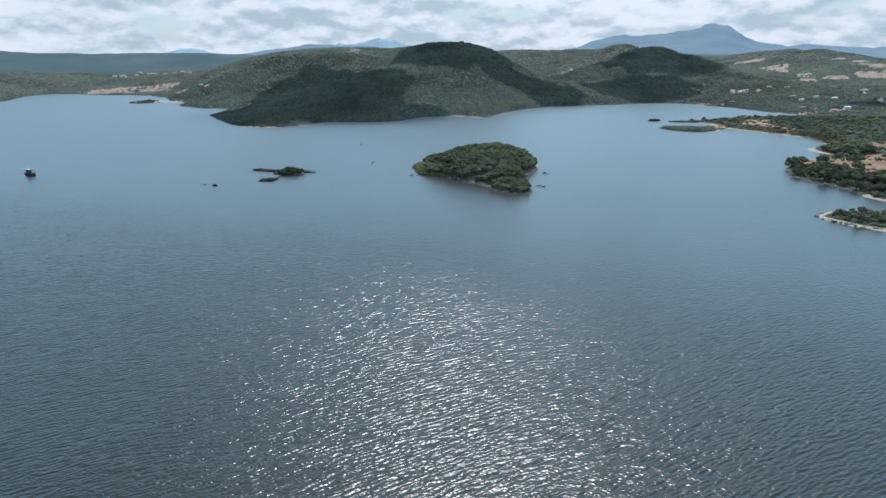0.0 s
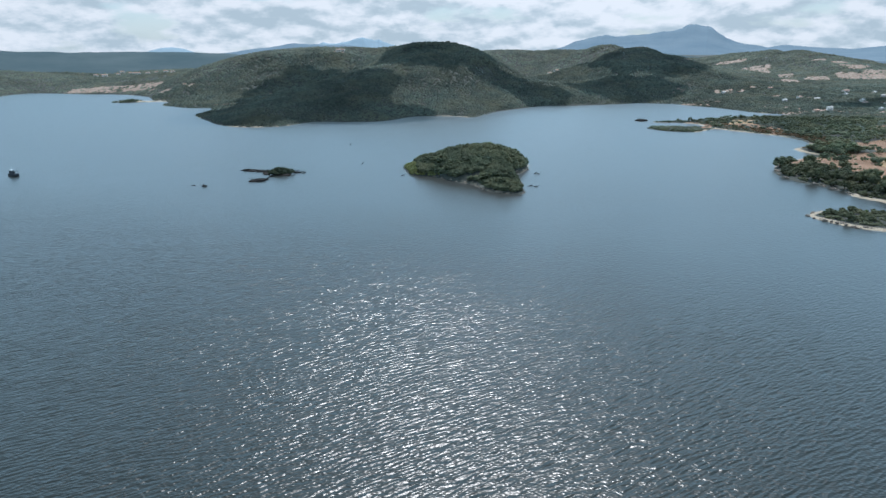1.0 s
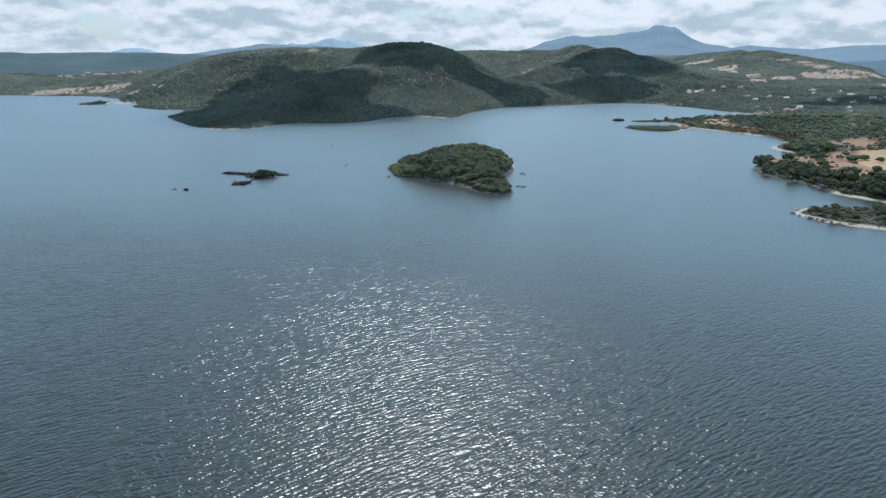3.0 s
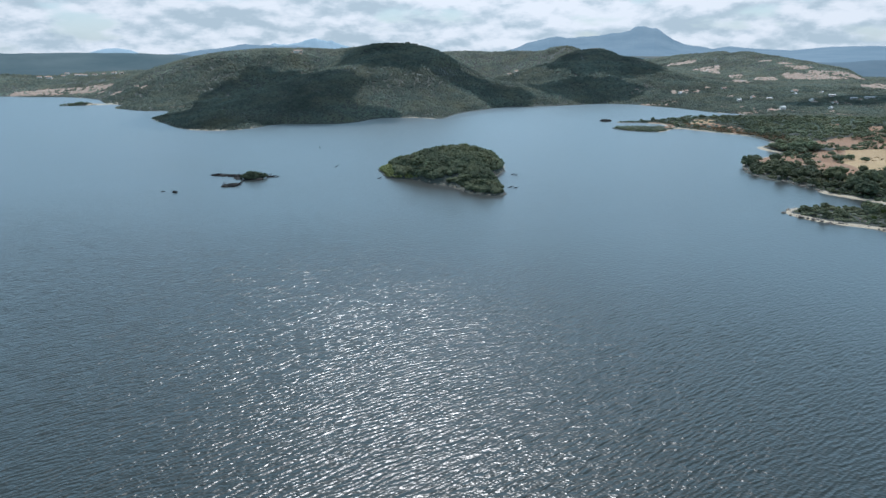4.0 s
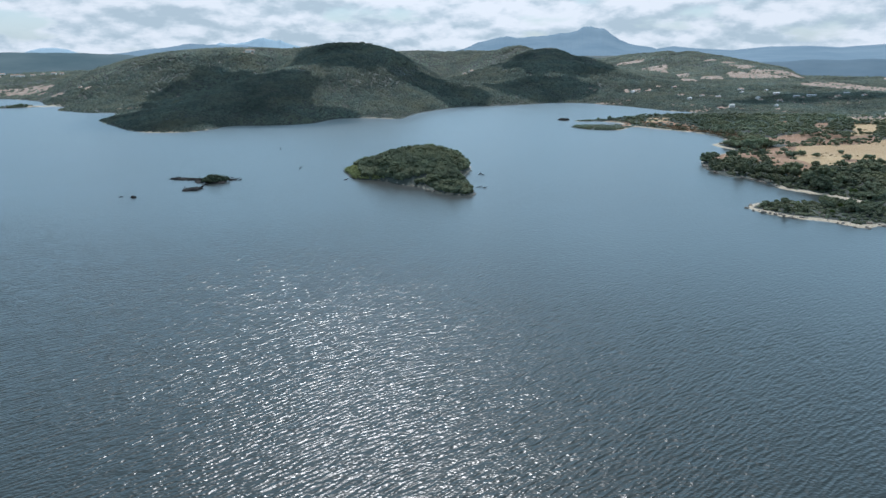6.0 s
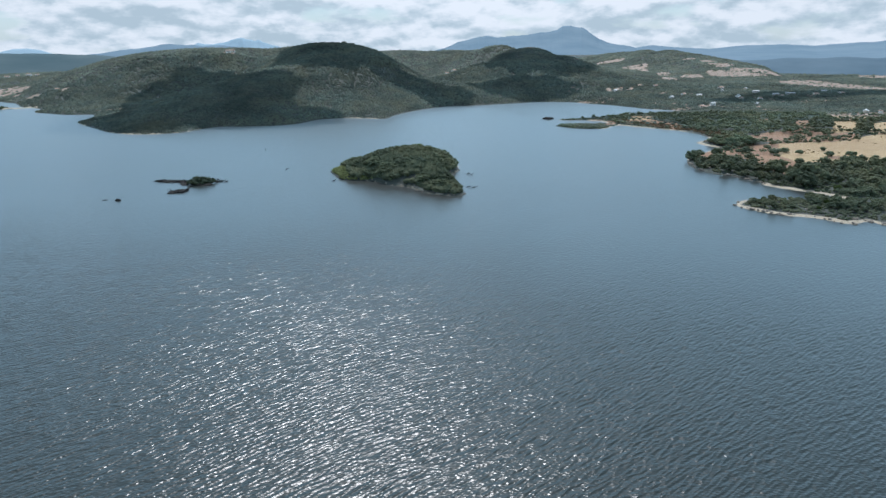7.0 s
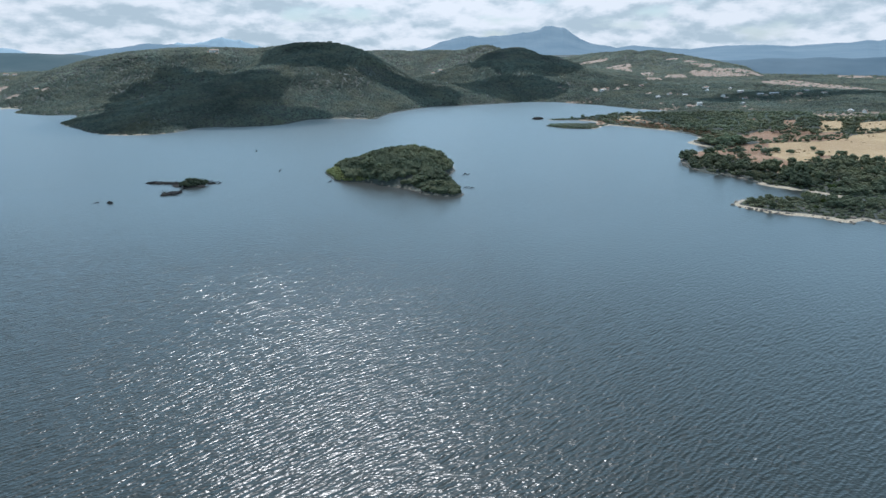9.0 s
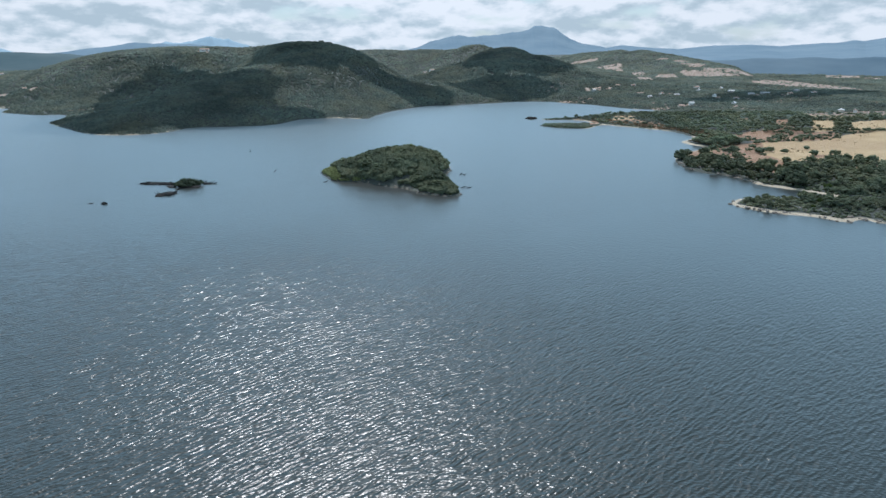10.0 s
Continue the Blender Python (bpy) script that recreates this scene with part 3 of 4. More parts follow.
def scatter(name, templates, places, sizes, turns, mat, label, category, seed=3, smooth=False):
    """Many small growths joined into one piece of stuff."""
    rng = np.random.default_rng(seed)
    which = rng.integers(0, len(templates), len(places))
    vs, fs, base = [], [], 0
    for k, (v, f) in enumerate(templates):
        m = which == k
        p, s, a = places[m], sizes[m], turns[m]
        c, si = np.cos(a)[:, None], np.sin(a)[:, None]
        x, y = v[None, :, 0] * s[:, :1], v[None, :, 1] * s[:, 1:2]
        w = np.stack([x * c - y * si + p[:, :1], x * si + y * c + p[:, 1:2], v[None, :, 2] * s[:, 2:3] + p[:, 2:3]], 2)
        vs.append(w.reshape(-1, 3))
        fs.append((f[None] + (np.arange(len(p)) * len(v))[:, None, None]).reshape(-1, 3) + base)
        base += w.shape[0] * w.shape[1]
    ob = linked(name, mesh_of(name, np.concatenate(vs), np.concatenate(fs), mat, smooth))
    return tagged(ob, label, category, kind="stuff")


def ground_at(x, y):
    return float(heights(np.array([float(x)]), np.array([float(y)]))[0])


# ---------------------------------------------------------------- ground and water
def build_ground():
    fine = np.arange(-36, 57.01, 0.22)
    coarse = np.arange(60, 322, 3.0)
    az = np.radians(np.concatenate([fine, coarse]))
    r = [150.0]
    while r[-1] < 4900:
        step = 0.0075 if 280 < r[-1] < 1000 else 0.012
        r.append(r[-1] * (1 + step))
    r = np.array(r)
    R, A = np.meshgrid(r, az, indexing="ij")
    x, y = R * np.sin(A), R * np.cos(A)
    dist = shore_distance(x, y)
    z = heights(x, y, dist)
    land = np.maximum(dist[0], np.maximum(dist[1], dist[2]))
    n, m = R.shape
    i, j = np.meshgrid(np.arange(n - 1), np.arange(m), indexing="ij")
    k = (j + 1) % m
    faces = np.stack([i * m + j, (i + 1) * m + j, (i + 1) * m + k, i * m + k], 2).reshape(-1, 4)
    verts = np.stack([x, y, z], 2).reshape(-1, 3)
    faces = faces[:, ::-1]
    me = mesh_of("ground", verts, faces, M_GROUND, True)
    att = me.color_attributes.new("cover", "FLOAT_COLOR", "POINT")
    sand = np.clip(1.3 - land / np.where((R < 520) | ((x > 340) & (x < 420) & (y < 700)), 4.6, 3.2), 0, 1) * beach_strength(x, y)
    grass, soil = np.maximum(patch(x, y, DRY_GRASS, 8), 0.9 * patch(x, y, CLEARINGS, 6)), patch(x, y, SOIL, 8)
    grass, soil = np.maximum(grass, field(x, y, FIELDS, 6)), np.maximum(soil, field(x, y, BARE, 6))
    sand *= np.where((dist[1] > -4) & (R < 600) & (x < 130), 0.55, 1.0)
    thin = np.clip(5 * (value_noise(x, y, 75, 21, 3) - 0.05), 0, 0.8) * np.clip((x - 300) / 60, 0, 1) * np.clip((1500 - R) / 300, 0, 1)
    soil = np.maximum(soil, thin * (1 - field(x, y, FIELDS, 6)))
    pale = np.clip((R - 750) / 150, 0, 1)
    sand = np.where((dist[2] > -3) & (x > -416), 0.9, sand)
    dry = pale * np.maximum(grass, soil)      # painted haze: grass and soil patches far off turn paler
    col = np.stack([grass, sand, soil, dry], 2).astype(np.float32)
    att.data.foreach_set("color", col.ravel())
    return tagged(new("ground", me), "dry scrubby hills, tan fields and pale shores round the lake", "ground", kind="structure")


def beach_strength(x, y):
    """Where the bare shore is broad and where growth comes down to the water."""
    return np.where((x > 258) & (x < 300) & (y > 372) & (y < 500), 0.5, 1) * np.clip(np.where((np.hypot(x, y) < 640) | ((x > 285) & (y < 800)), 0.74, 0.12) + 1.9 * value_noise(x, y, 60, 9, 2), 0.1, 1)


def build_water():
    bm = bmesh.new()
    bmesh.ops.create_grid(bm, x_segments=2, y_segments=2, size=4800)
    ob = part("water", bm, M_WATER)
    return tagged(ob, "grey-blue rippled lake water glittering in the sun", "lake", kind="structure")


def build_track(line):
    """A pale dirt track laid over the ground."""
    p = np.array(line, float)
    t = np.linspace(0, len(p) - 1, 24 * (len(p) - 1))
    q = np.stack([np.interp(t, np.arange(len(p)), p[:, k]) for k in range(2)], 1)
    q += np.stack([4 * value_noise(q[:, 0], q[:, 1], 30, 71, 2), 4 * value_noise(q[:, 0], q[:, 1], 30, 72, 2)], 1)
    way = np.gradient(q, axis=0)
    side = np.stack([way[:, 1], -way[:, 0]], 1) / np.linalg.norm(way, axis=1, keepdims=True)
    rows = [np.c_[q + side * u, heights(*(q + side * u).T) + h] for u, h in ((-1.7, -0.3), (-1.4, 0.4), (1.4, 0.4), (1.7, -0.3))]
    v = np.stack(rows, 1)
    n = len(q)
    i, j = np.meshgrid(np.arange(n - 1), np.arange(3), indexing="ij")
    f = np.stack([i * 4 + j, i * 4 + j + 1, (i + 1) * 4 + j + 1, (i + 1) * 4 + j], 2).reshape(-1, 4)
    ob = linked("road_dirt_track", mesh_of("road_dirt_track", v.reshape(-1, 3), f, M_TRACK, True))
    return tagged(ob, "pale dirt track through the scrub", "track", kind="structure")


build_ground()
build_water()
for line in TRACKS:
    build_track(line)


# ---------------------------------------------------------------- distant ridges
def ridge(name, label, points, mat, depth, seed, rough=5.0, back=250):
    """A far mountain chain: an uneven crest with slopes down to both sides. points: x, y, crest height."""
    rng = np.random.default_rng(seed)
    p = np.array(points, float)
    t = np.linspace(0, len(p) - 1, 18 * len(p))
    crest = np.stack([np.interp(t, np.arange(len(p)), p[:, k]) for k in range(3)], 1)
    s = np.cumsum(np.r_[0, np.hypot(*np.diff(crest[:, :2], axis=0).T)])
    side = -crest[:, :2] / np.linalg.norm(crest[:, :2], axis=1, keepdims=True)
    rows = []
    for k, u in enumerate(np.linspace(-1, 1, 25)):
        fall = (1 - abs(u)) ** 1.1
        jag = value_noise(s, np.full_like(s, 40.0 * k), 90, seed, 5) * rough * 2 * (1 - 0.5 * abs(u))
        z = -10 + (crest[:, 2] + 10) * fall + jag * (0.4 + 0.6 * fall) * np.clip(crest[:, 2] / 60, 0.2, 1)
        rows.append(np.c_[crest[:, :2] + side * u * (depth if u > 0 else back), z])
    v = np.array(rows)
    n, m = v.shape[:2]
    i, j = np.meshgrid(np.arange(n - 1), np.arange(m - 1), indexing="ij")
    faces = np.stack([i * m + j, (i + 1) * m + j, (i + 1) * m + j + 1, i * m + j + 1], 2).reshape(-1, 4)
    ob = linked(name, mesh_of(name, v.reshape(-1, 3), faces, mat, True))
    return tagged(ob, label, "mountain", kind="structure")


# far ridges, blue and dim from the haze painted into their materials
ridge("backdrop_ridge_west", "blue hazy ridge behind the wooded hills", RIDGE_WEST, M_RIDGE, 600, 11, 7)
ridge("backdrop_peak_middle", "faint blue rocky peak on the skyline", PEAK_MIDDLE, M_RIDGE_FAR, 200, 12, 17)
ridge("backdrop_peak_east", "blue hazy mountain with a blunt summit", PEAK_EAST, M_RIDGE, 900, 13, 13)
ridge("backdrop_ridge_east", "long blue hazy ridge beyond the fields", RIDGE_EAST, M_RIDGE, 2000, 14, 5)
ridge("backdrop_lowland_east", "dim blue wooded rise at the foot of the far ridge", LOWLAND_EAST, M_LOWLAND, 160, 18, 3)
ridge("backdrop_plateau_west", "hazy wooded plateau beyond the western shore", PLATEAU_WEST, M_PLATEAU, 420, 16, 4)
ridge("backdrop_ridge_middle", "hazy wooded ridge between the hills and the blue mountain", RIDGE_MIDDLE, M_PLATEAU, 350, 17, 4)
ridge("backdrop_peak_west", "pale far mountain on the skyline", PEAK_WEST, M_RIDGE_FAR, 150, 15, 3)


# ---------------------------------------------------------------- woods
def sizes_for(rng, n, low, high, flat=0.75):
    s = rng.uniform(low, high, n)
    return np.stack([s * rng.uniform(0.8, 1.2, n), s * rng.uniform(0.8, 1.2, n), s * flat * rng.uniform(0.75, 1.25, n)], 1)


def openness(x, y):
    """How much of the ground is free of bushes: fields, bare soil and clearings."""
    bare = np.maximum(np.maximum(patch(x, y, DRY_GRASS, 6), patch(x, y, SOIL, 6)), patch(x, y, CLEARINGS, 4))
    bare = np.maximum(bare, np.maximum(field(x, y, FIELDS, 4), 0.94 * field(x, y, BARE, 4)))
    bare = np.maximum(bare, (track_distance(x, y) < 5.5) * 1.0)
    gaps = np.clip(2.2 * (value_noise(x, y, 75, 21, 3) - 0.06), 0, 0.9)
    return np.maximum(np.minimum(bare, np.where(np.hypot(x, y) > 800, 0.93, 1)), gaps)


def dome_templates(rng, base, lobes, count):
    out = []
    for _ in range(count):
        v, f = base
        w = v * (1 + rng.uniform(-0.22, 0.22, (len(v), 1)))
        w[:, 2] = np.maximum(w[:, 2], -0.35)
        chunks = [(w, f)]
        for _ in range(lobes):
            a = rng.uniform(0, 6.28)
            c = np.array([math.cos(a) * 0.75, math.sin(a) * 0.75, rng.uniform(0.0, 0.55)])
            chunks.append(lump(rng, BALL0, c, rng.uniform(0.35, 0.6), 0.25))
        out.append(joined(chunks))
    return out


def tuft_templates(rng, count):
    """Small uneven cushions of scrub: a ring on the ground and a crest."""
    out = []
    for _ in range(count):
        a = np.arange(6) * 2 * math.pi / 6 + rng.uniform(-0.3, 0.3, 6)
        ring = np.stack([np.cos(a), np.sin(a), np.full(6, -0.35)], 1) * rng.uniform(0.7, 1.2, (6, 1))
        v = np.concatenate([ring, [[rng.uniform(-0.3, 0.3), rng.uniform(-0.3, 0.3), 1.0]]])
        out.append((v, np.array([(k, (k + 1) % 6, 6) for k in range(6)])))
    return out


def dome_tufts(rng, count):
    """Rounder cushions for the nearer slopes: two rings and a broken top."""
    out = []
    for _ in range(count):
        a = np.arange(5) * 2 * math.pi / 5 + rng.uniform(-0.25, 0.25, 5)
        low = np.stack([np.cos(a), np.sin(a), np.full(5, -0.3)], 1) * rng.uniform(0.8, 1.15, (5, 1))
        top = np.stack([np.cos(a + 0.6) * 0.6, np.sin(a + 0.6) * 0.6, rng.uniform(0.6, 1.0, 5)], 1)
        f = [(k, (k + 1) % 5, 5 + k) for k in range(5)] + [((k + 1) % 5, 5 + (k + 1) % 5, 5 + k) for k in range(5)] + [(5, 6, 7), (5, 7, 8), (5, 8, 9)]
        out.append((np.concatenate([low, top]), np.array(f)))
    return out


def build_far_woods():
    rng = np.random.default_rng(31)
    n = 290000
    a, r = np.radians(rng.uniform(-35, 55, n)), np.exp(rng.uniform(math.log(740), math.log(2700), n))
    x, y = r * np.sin(a), r * np.cos(a)
    land = -signed_distance(x, y, LAKE)
    keep = (land > 1.5) & (rng.uniform(0, 1, n) > openness(x, y))
    x, y, r, land = x[keep], y[keep], r[keep], land[keep]
    z = heights(x, y)
    k = len(x)
    size = sizes_for(rng, k, 0.0013, 0.0030, 0.52) * r[:, None] * (1 + 0.9 * value_noise(x, y, 40, 33, 2) + 0.7 * rng.uniform(0, 1, k) ** 6)[:, None]
    size *= np.clip(0.55 + land / 30, 0.55, 1)[:, None]
    turn, place = rng.uniform(0, 6.28, k), np.stack([x, y, z], 1)
    m = r < 1330
    scatter("scrub_woods", dome_tufts(rng, 8), place[m], size[m], turn[m], M_WOODS, "dark green evergreen scrub covering the hills round the lake", "scrub", smooth=True)
    scatter("scrub_woods", tuft_templates(rng, 8), place[~m], size[~m] * (1, 1, 0.8), turn[~m], M_WOODS, "dark green evergreen scrub on the farther hills", "scrub", smooth=True)


def small_crowns(rng, count):
    out = []
    for _ in range(count):
        v, f = crown_arrays(rng, 1.25, 1.25, 10, 34)
        v[:, 2] -= 0.56
        out.append((v, f))
    return out


def build_near_woods(taken):
    rng = np.random.default_rng(32)
    g = 8.2
    gx, gy = np.meshgrid(np.arange(190, 760, g), np.arange(300, 900, g))
    x, y = gx.ravel() + rng.uniform(-2.8, 2.8, gx.size), gy.ravel() + rng.uniform(-2.8, 2.8, gx.size)
    land = -signed_distance(x, y, LAKE)
    r = np.hypot(x, y)
    keep = (land > 3.5) & ~((x < 350) & (y > 650) & (y < 742)) & (r < 860) & (rng.uniform(0, 1, len(x)) > openness(x, y)) & (np.arctan2(x, y) < radians(56))
    x, y, land = x[keep], y[keep], land[keep]
    free = np.ones(len(x), bool)
    for tx, ty in taken:
        free &= (x - tx) ** 2 + (y - ty) ** 2 > 16
    x, y, land = x[free], y[free], land[free]
    z = heights(x, y)
    k = len(x)
    size = sizes_for(rng, k, 3.0, 5.6, 0.8) * (1 + 0.5 * rng.uniform(0, 1, (k, 1)) ** 4) * np.clip(0.5 + land / 25, 0.5, 1)[:, None]
    scatter("evergreen_woods", small_crowns(rng, 8), np.stack([x, y, z + size[:, 2] * 0.45], 1), size, rng.uniform(0, 6.28, k), M_OLIVE,
            "dense holm oak and olive woods on the plain", "woods")


def build_trees():
    """Trees that stand near enough to be told apart: on the spit, the headland and the island."""
    kinds = [tree_kind("holm_oak", "dark evergreen holm oak with a rounded crown", M_OAK, 40 + k, 3.9, 5.6) for k in range(4)]
    kinds += [tree_kind("wild_olive", "grey-green wild olive with an uneven crown", M_OLIVE, 50 + k, 3.3, 4.4) for k in range(3)]
    kinds += [tree_kind("poplar_shrub", "fresh green broadleaf tree by the shore", M_LUSH, 60, 3.2, 4.6)]
    rng = np.random.default_rng(41)
    spots = []

    def spread(xs, ys, gap, rule, group, scale, mix, limit, broad=1.0):
        gx, gy = np.meshgrid(np.arange(*xs, gap), np.arange(*ys, gap))
        x, y = gx.ravel() + rng.uniform(-0.42, 0.42, gx.size) * gap, gy.ravel() + rng.uniform(-0.42, 0.42, gx.size) * gap
        ok = rule(x, y)
        x, y = x[ok], y[ok]
        order = np.argsort(np.hypot(x + 25, y - 15))[:limit]
        x, y = x[order], y[order]
        z = heights(x, y)
        for px, py, pz in zip(x, y, z):
            which = kinds[rng.choice(8, p=mix)]
            s = scale * rng.uniform(0.75, 1.3) * (1 + 0.7 * float(value_noise(np.array([px]), np.array([py]), 17, 91, 2)[0]))
            m = pose(px, py, pz, rng.uniform(-4, 4), rng.uniform(-4, 4), rng.uniform(0, 360)) @ Matrix.Diagonal((s * broad * rng.uniform(0.9, 1.1), s * broad * rng.uniform(0.9, 1.1), s * rng.uniform(0.85, 1.15), 1))
            t = copy_thing(which, Matrix.Identity(4))
            t.matrix_basis = m
            tagged(t, group=group)
            spots.append((px, py))

    oaks = [0.14, 0.14, 0.14, 0.13, 0.15, 0.15, 0.13, 0.02]
    olives = [0.08, 0.08, 0.08, 0.08, 0.2, 0.2, 0.2, 0.08]

    def on_spit(x, y):
        land = -signed_distance(x, y, LAKE)
        return (land > 4.5) & (y < 338) & (x < 330) & (y + 0.52 * x > 430)

    def on_headland(x, y):
        land = -signed_distance(x, y, LAKE)
        return (land > np.where((y > 372) & (x < 310), 0.8, 3.2)) & (x > 262) & (y > 312) & (y - 0.15 * x > 262) & (rng.uniform(0, 1, len(x)) > openness(x, y)) & (np.hypot(x, y) < 640)

    def on_island(x, y):
        s = signed_distance(x, y, ISLE)
        return (s > 3.0) & ~((x < 26) & (s < 10)) & ~(np.abs(y - 440 + 0.25 * (x - 60)) < 7.5) & ~((y < 470) & (x > 76) & (s < 6))

    spread((218, 330), (225, 340), 5.2, on_spit, "trees along the spit", 0.85, olives, 130)
    spread((262, 620), (312, 560), 9.4, on_headland, "trees on the headland", 1.5, oaks, 300)
    spread((0, 110), (398, 540), 5.6, on_island, "trees on the island", 1.0, [0.21, 0.21, 0.20, 0.20, 0.06, 0.05, 0.05, 0.02], 300, 1.25)
    for t in kinds:
        for o in (*t.children_recursive, t):
            bpy.data.objects.remove(o)
    return spots


spots = build_trees()
build_near_woods(spots)
build_far_woods()


# ---------------------------------------------------------------- clouds overhead
def cloud(x, y, z, rx, ry, seed):
    """A flat-bottomed cumulus of rounded puffs."""
    rng = np.random.default_rng(seed)
    chunks = []
    for _ in range(80):
        a, q = rng.uniform(0, 6.28), math.sqrt(rng.uniform(0, 1))
        s = rng.uniform(0.20, 0.36) * (1.15 - 0.5 * q)
        c = np.array([math.cos(a) * q * 0.86 * rx, math.sin(a) * q * 0.86 * ry, rng.uniform(0, 26) * (1 - q)])
        v, f = lump(rng, BALL1, c, np.array([rx * s, ry * s, 26 * (0.6 + s)]), 0.12)
        v[:, 2] = np.maximum(v[:, 2], -8)
        chunks.append((v, f))
    v, f = joined(chunks)
    ob = linked("backdrop_cloud", mesh_of("backdrop_cloud", v, f, M_CLOUD, True))
    ob.location = (x, y, z)
    return tagged(ob, "white fair-weather cumulus cloud drifting over the hills", "cloud", kind="structure")


for k, (x, y, rx, ry) in enumerate(CLOUDS):
    cloud(x + SUN_DIR.x / SUN_DIR.z * 620, y + SUN_DIR.y / SUN_DIR.z * 620, 620, rx, ry, 70 + k)


# ---------------------------------------------------------------- rocks, driftwood and bushes in the water
def rock(name, x, y, z, size, mat, label, seed, group=""):
    rng = np.random.default_rng(seed)
    v, f = BALL2
    n = np.array([noise.noise(Vector(p) * 1.7 + Vector((seed, 0, 0))) for p in v])
    w = v * (1 + 0.35 * n[:, None] + rng.uniform(-0.05, 0.05, (len(v), 1))) * np.array(size)
    ob = linked(name, mesh_of(name, w, f, mat))
    ob.matrix_basis = pose(x, y, z, 0, 0, rng.uniform(0, 360))
    return tagged(ob, label, "rock", group)


def snag(x, y, length, turn, seed, label="bare grey driftwood branches caught in the shallows"):
    """Dead branches lying in shallow water."""
    rng = np.random.default_rng(seed)
    thing = tagged(new("driftwood"), label, "driftwood", group="driftwood in the shallows")
    thing.matrix_basis = pose(x, y, 0, 0, 0, turn)
    bm = bmesh.new()
    limb(bm, (-length / 2, 0, -0.1), (length / 2, rng.uniform(-0.6, 0.6), 0.55), 0.24, 0.10, 7)
    part("trunk", bm, M_DRIFT, thing)
    for k in range(5):
        t = rng.uniform(-0.4, 0.45) * length
        a = rng.uniform(-1, 1)
        bm = bmesh.new()
        limb(bm, (t, 0, 0.2), (t + rng.uniform(0.6, 2.0), a * 2.4, rng.uniform(0.4, 1.8)), 0.15, 0.05, 5)
        part("branch", bm, M_DRIFT, thing)
    return thing


def bush(x, y, z, size, mat, label, seed, group="", name="shrub", tall=1.05):
    rng = np.random.default_rng(seed)
    v, f = crown_arrays(rng, size, size * tall, 34, 120)
    v[:, 2] -= size * tall * 0.47
    ob = linked(name, mesh_of(name, v, f, mat))
    ob.location = (x, y, z)
    return tagged(ob, label, "shrub", group)


def build_skerry():
    """A low rocky skerry with a clump of bushes, and dead wood spreading from it."""
    for k, (x, y, a, b, h) in enumerate([(-85, 488, 7, 5.5, 0.7), (-81, 490, 6, 5, 0.6), (-94, 490, 6, 3, 0.5), (-79, 484, 4, 3, 0.6)]):
        rock("rock", x, y, 0.1, (a, b, h), M_DARKROCK, "low dark wet granite skerry just above the water", 100 + k, "rocks of the skerry")
    for k, (x, y, s) in enumerate([(-88, 488, 4.4), (-84, 490, 6.0), (-80, 488, 5.4), (-85, 493, 5.6), (-91, 489, 3.2), (-76.5, 489, 3.8), (-82, 485, 4.0), (-87, 484, 3.2)]):
        bush(x, y, 0.3 + 0.30 * s, 1.12 * s, M_OAK, "dark evergreen bush on the rocky skerry", 110 + k, "bushes on the skerry")
    rng = np.random.default_rng(5)
    for k, (x, y, l, a) in enumerate([(-112, 506, 9, 5), (-105, 503, 10, -8), (-99, 500, 8, 12), (-97, 463, 8, 40), (-95, 466, 10, 24), (-94, 468, 9, 5), (-99, 466, 6, -20), (-97, 497, 7, -12), (-74, 497, 6, 30), (-72, 491, 4, 60)]):
        snag(x, y, l, a, 120 + k)
    for k, (x, y, s) in enumerate([(-113, 506, 1.5), (-110, 505, 2.0), (-106.5, 503.5, 1.6), (-102, 502, 1.4), (-98, 499, 1.6), (-95, 494, 1.8), (-98.6, 464.5, 1.5), (-94.5, 463, 1.7), (-96, 466, 2.4), (-92.5, 468, 1.5), (-97, 463, 1.3), (-91, 466, 1.2), (-73, 491, 1.4), (-70, 490, 0.9)]):
        bush(x, y, 0.15, 2.0 * s, M_TWIGS, "tangle of dead twigs and dark weed around the skerry", 180 + k, "dead tangles in the shallows", "brushwood", 0.6)
    for k, (x, y, l, a) in enumerate([(-111, 503, 5, 60), (-107, 506, 6, -35), (-101, 498, 6, 50), (-96, 503, 5, -40), (-90, 500, 5, 15), (-101, 468, 5, 70), (-95, 462, 6, -50), (-91, 471, 5, 35), (-93, 461, 5, -14), (-70, 494, 5, -25), (-67, 489, 3, 45), (-89, 478, 4, 10)]):
        snag(x, y, l, a, 220 + k)
    for k, (x, y, a, b) in enumerate([(-96, 466, 4, 2.2), (-100, 464, 2.5, 1.4), (-108, 504, 5, 1.6), (-101, 502, 3.6, 1.4), (-93, 468, 3, 1.5), (-105, 503, 3.4, 1.5), (-96, 499, 2.6, 1.3), (-98, 465, 3.4, 1.8)]):
        rock("rock", x, y, 0.05, (1.25 * a, 1.3 * b, 1.0), M_DARKROCK, "dark wet boulder awash beside the driftwood", 140 + k, "boulders awash")


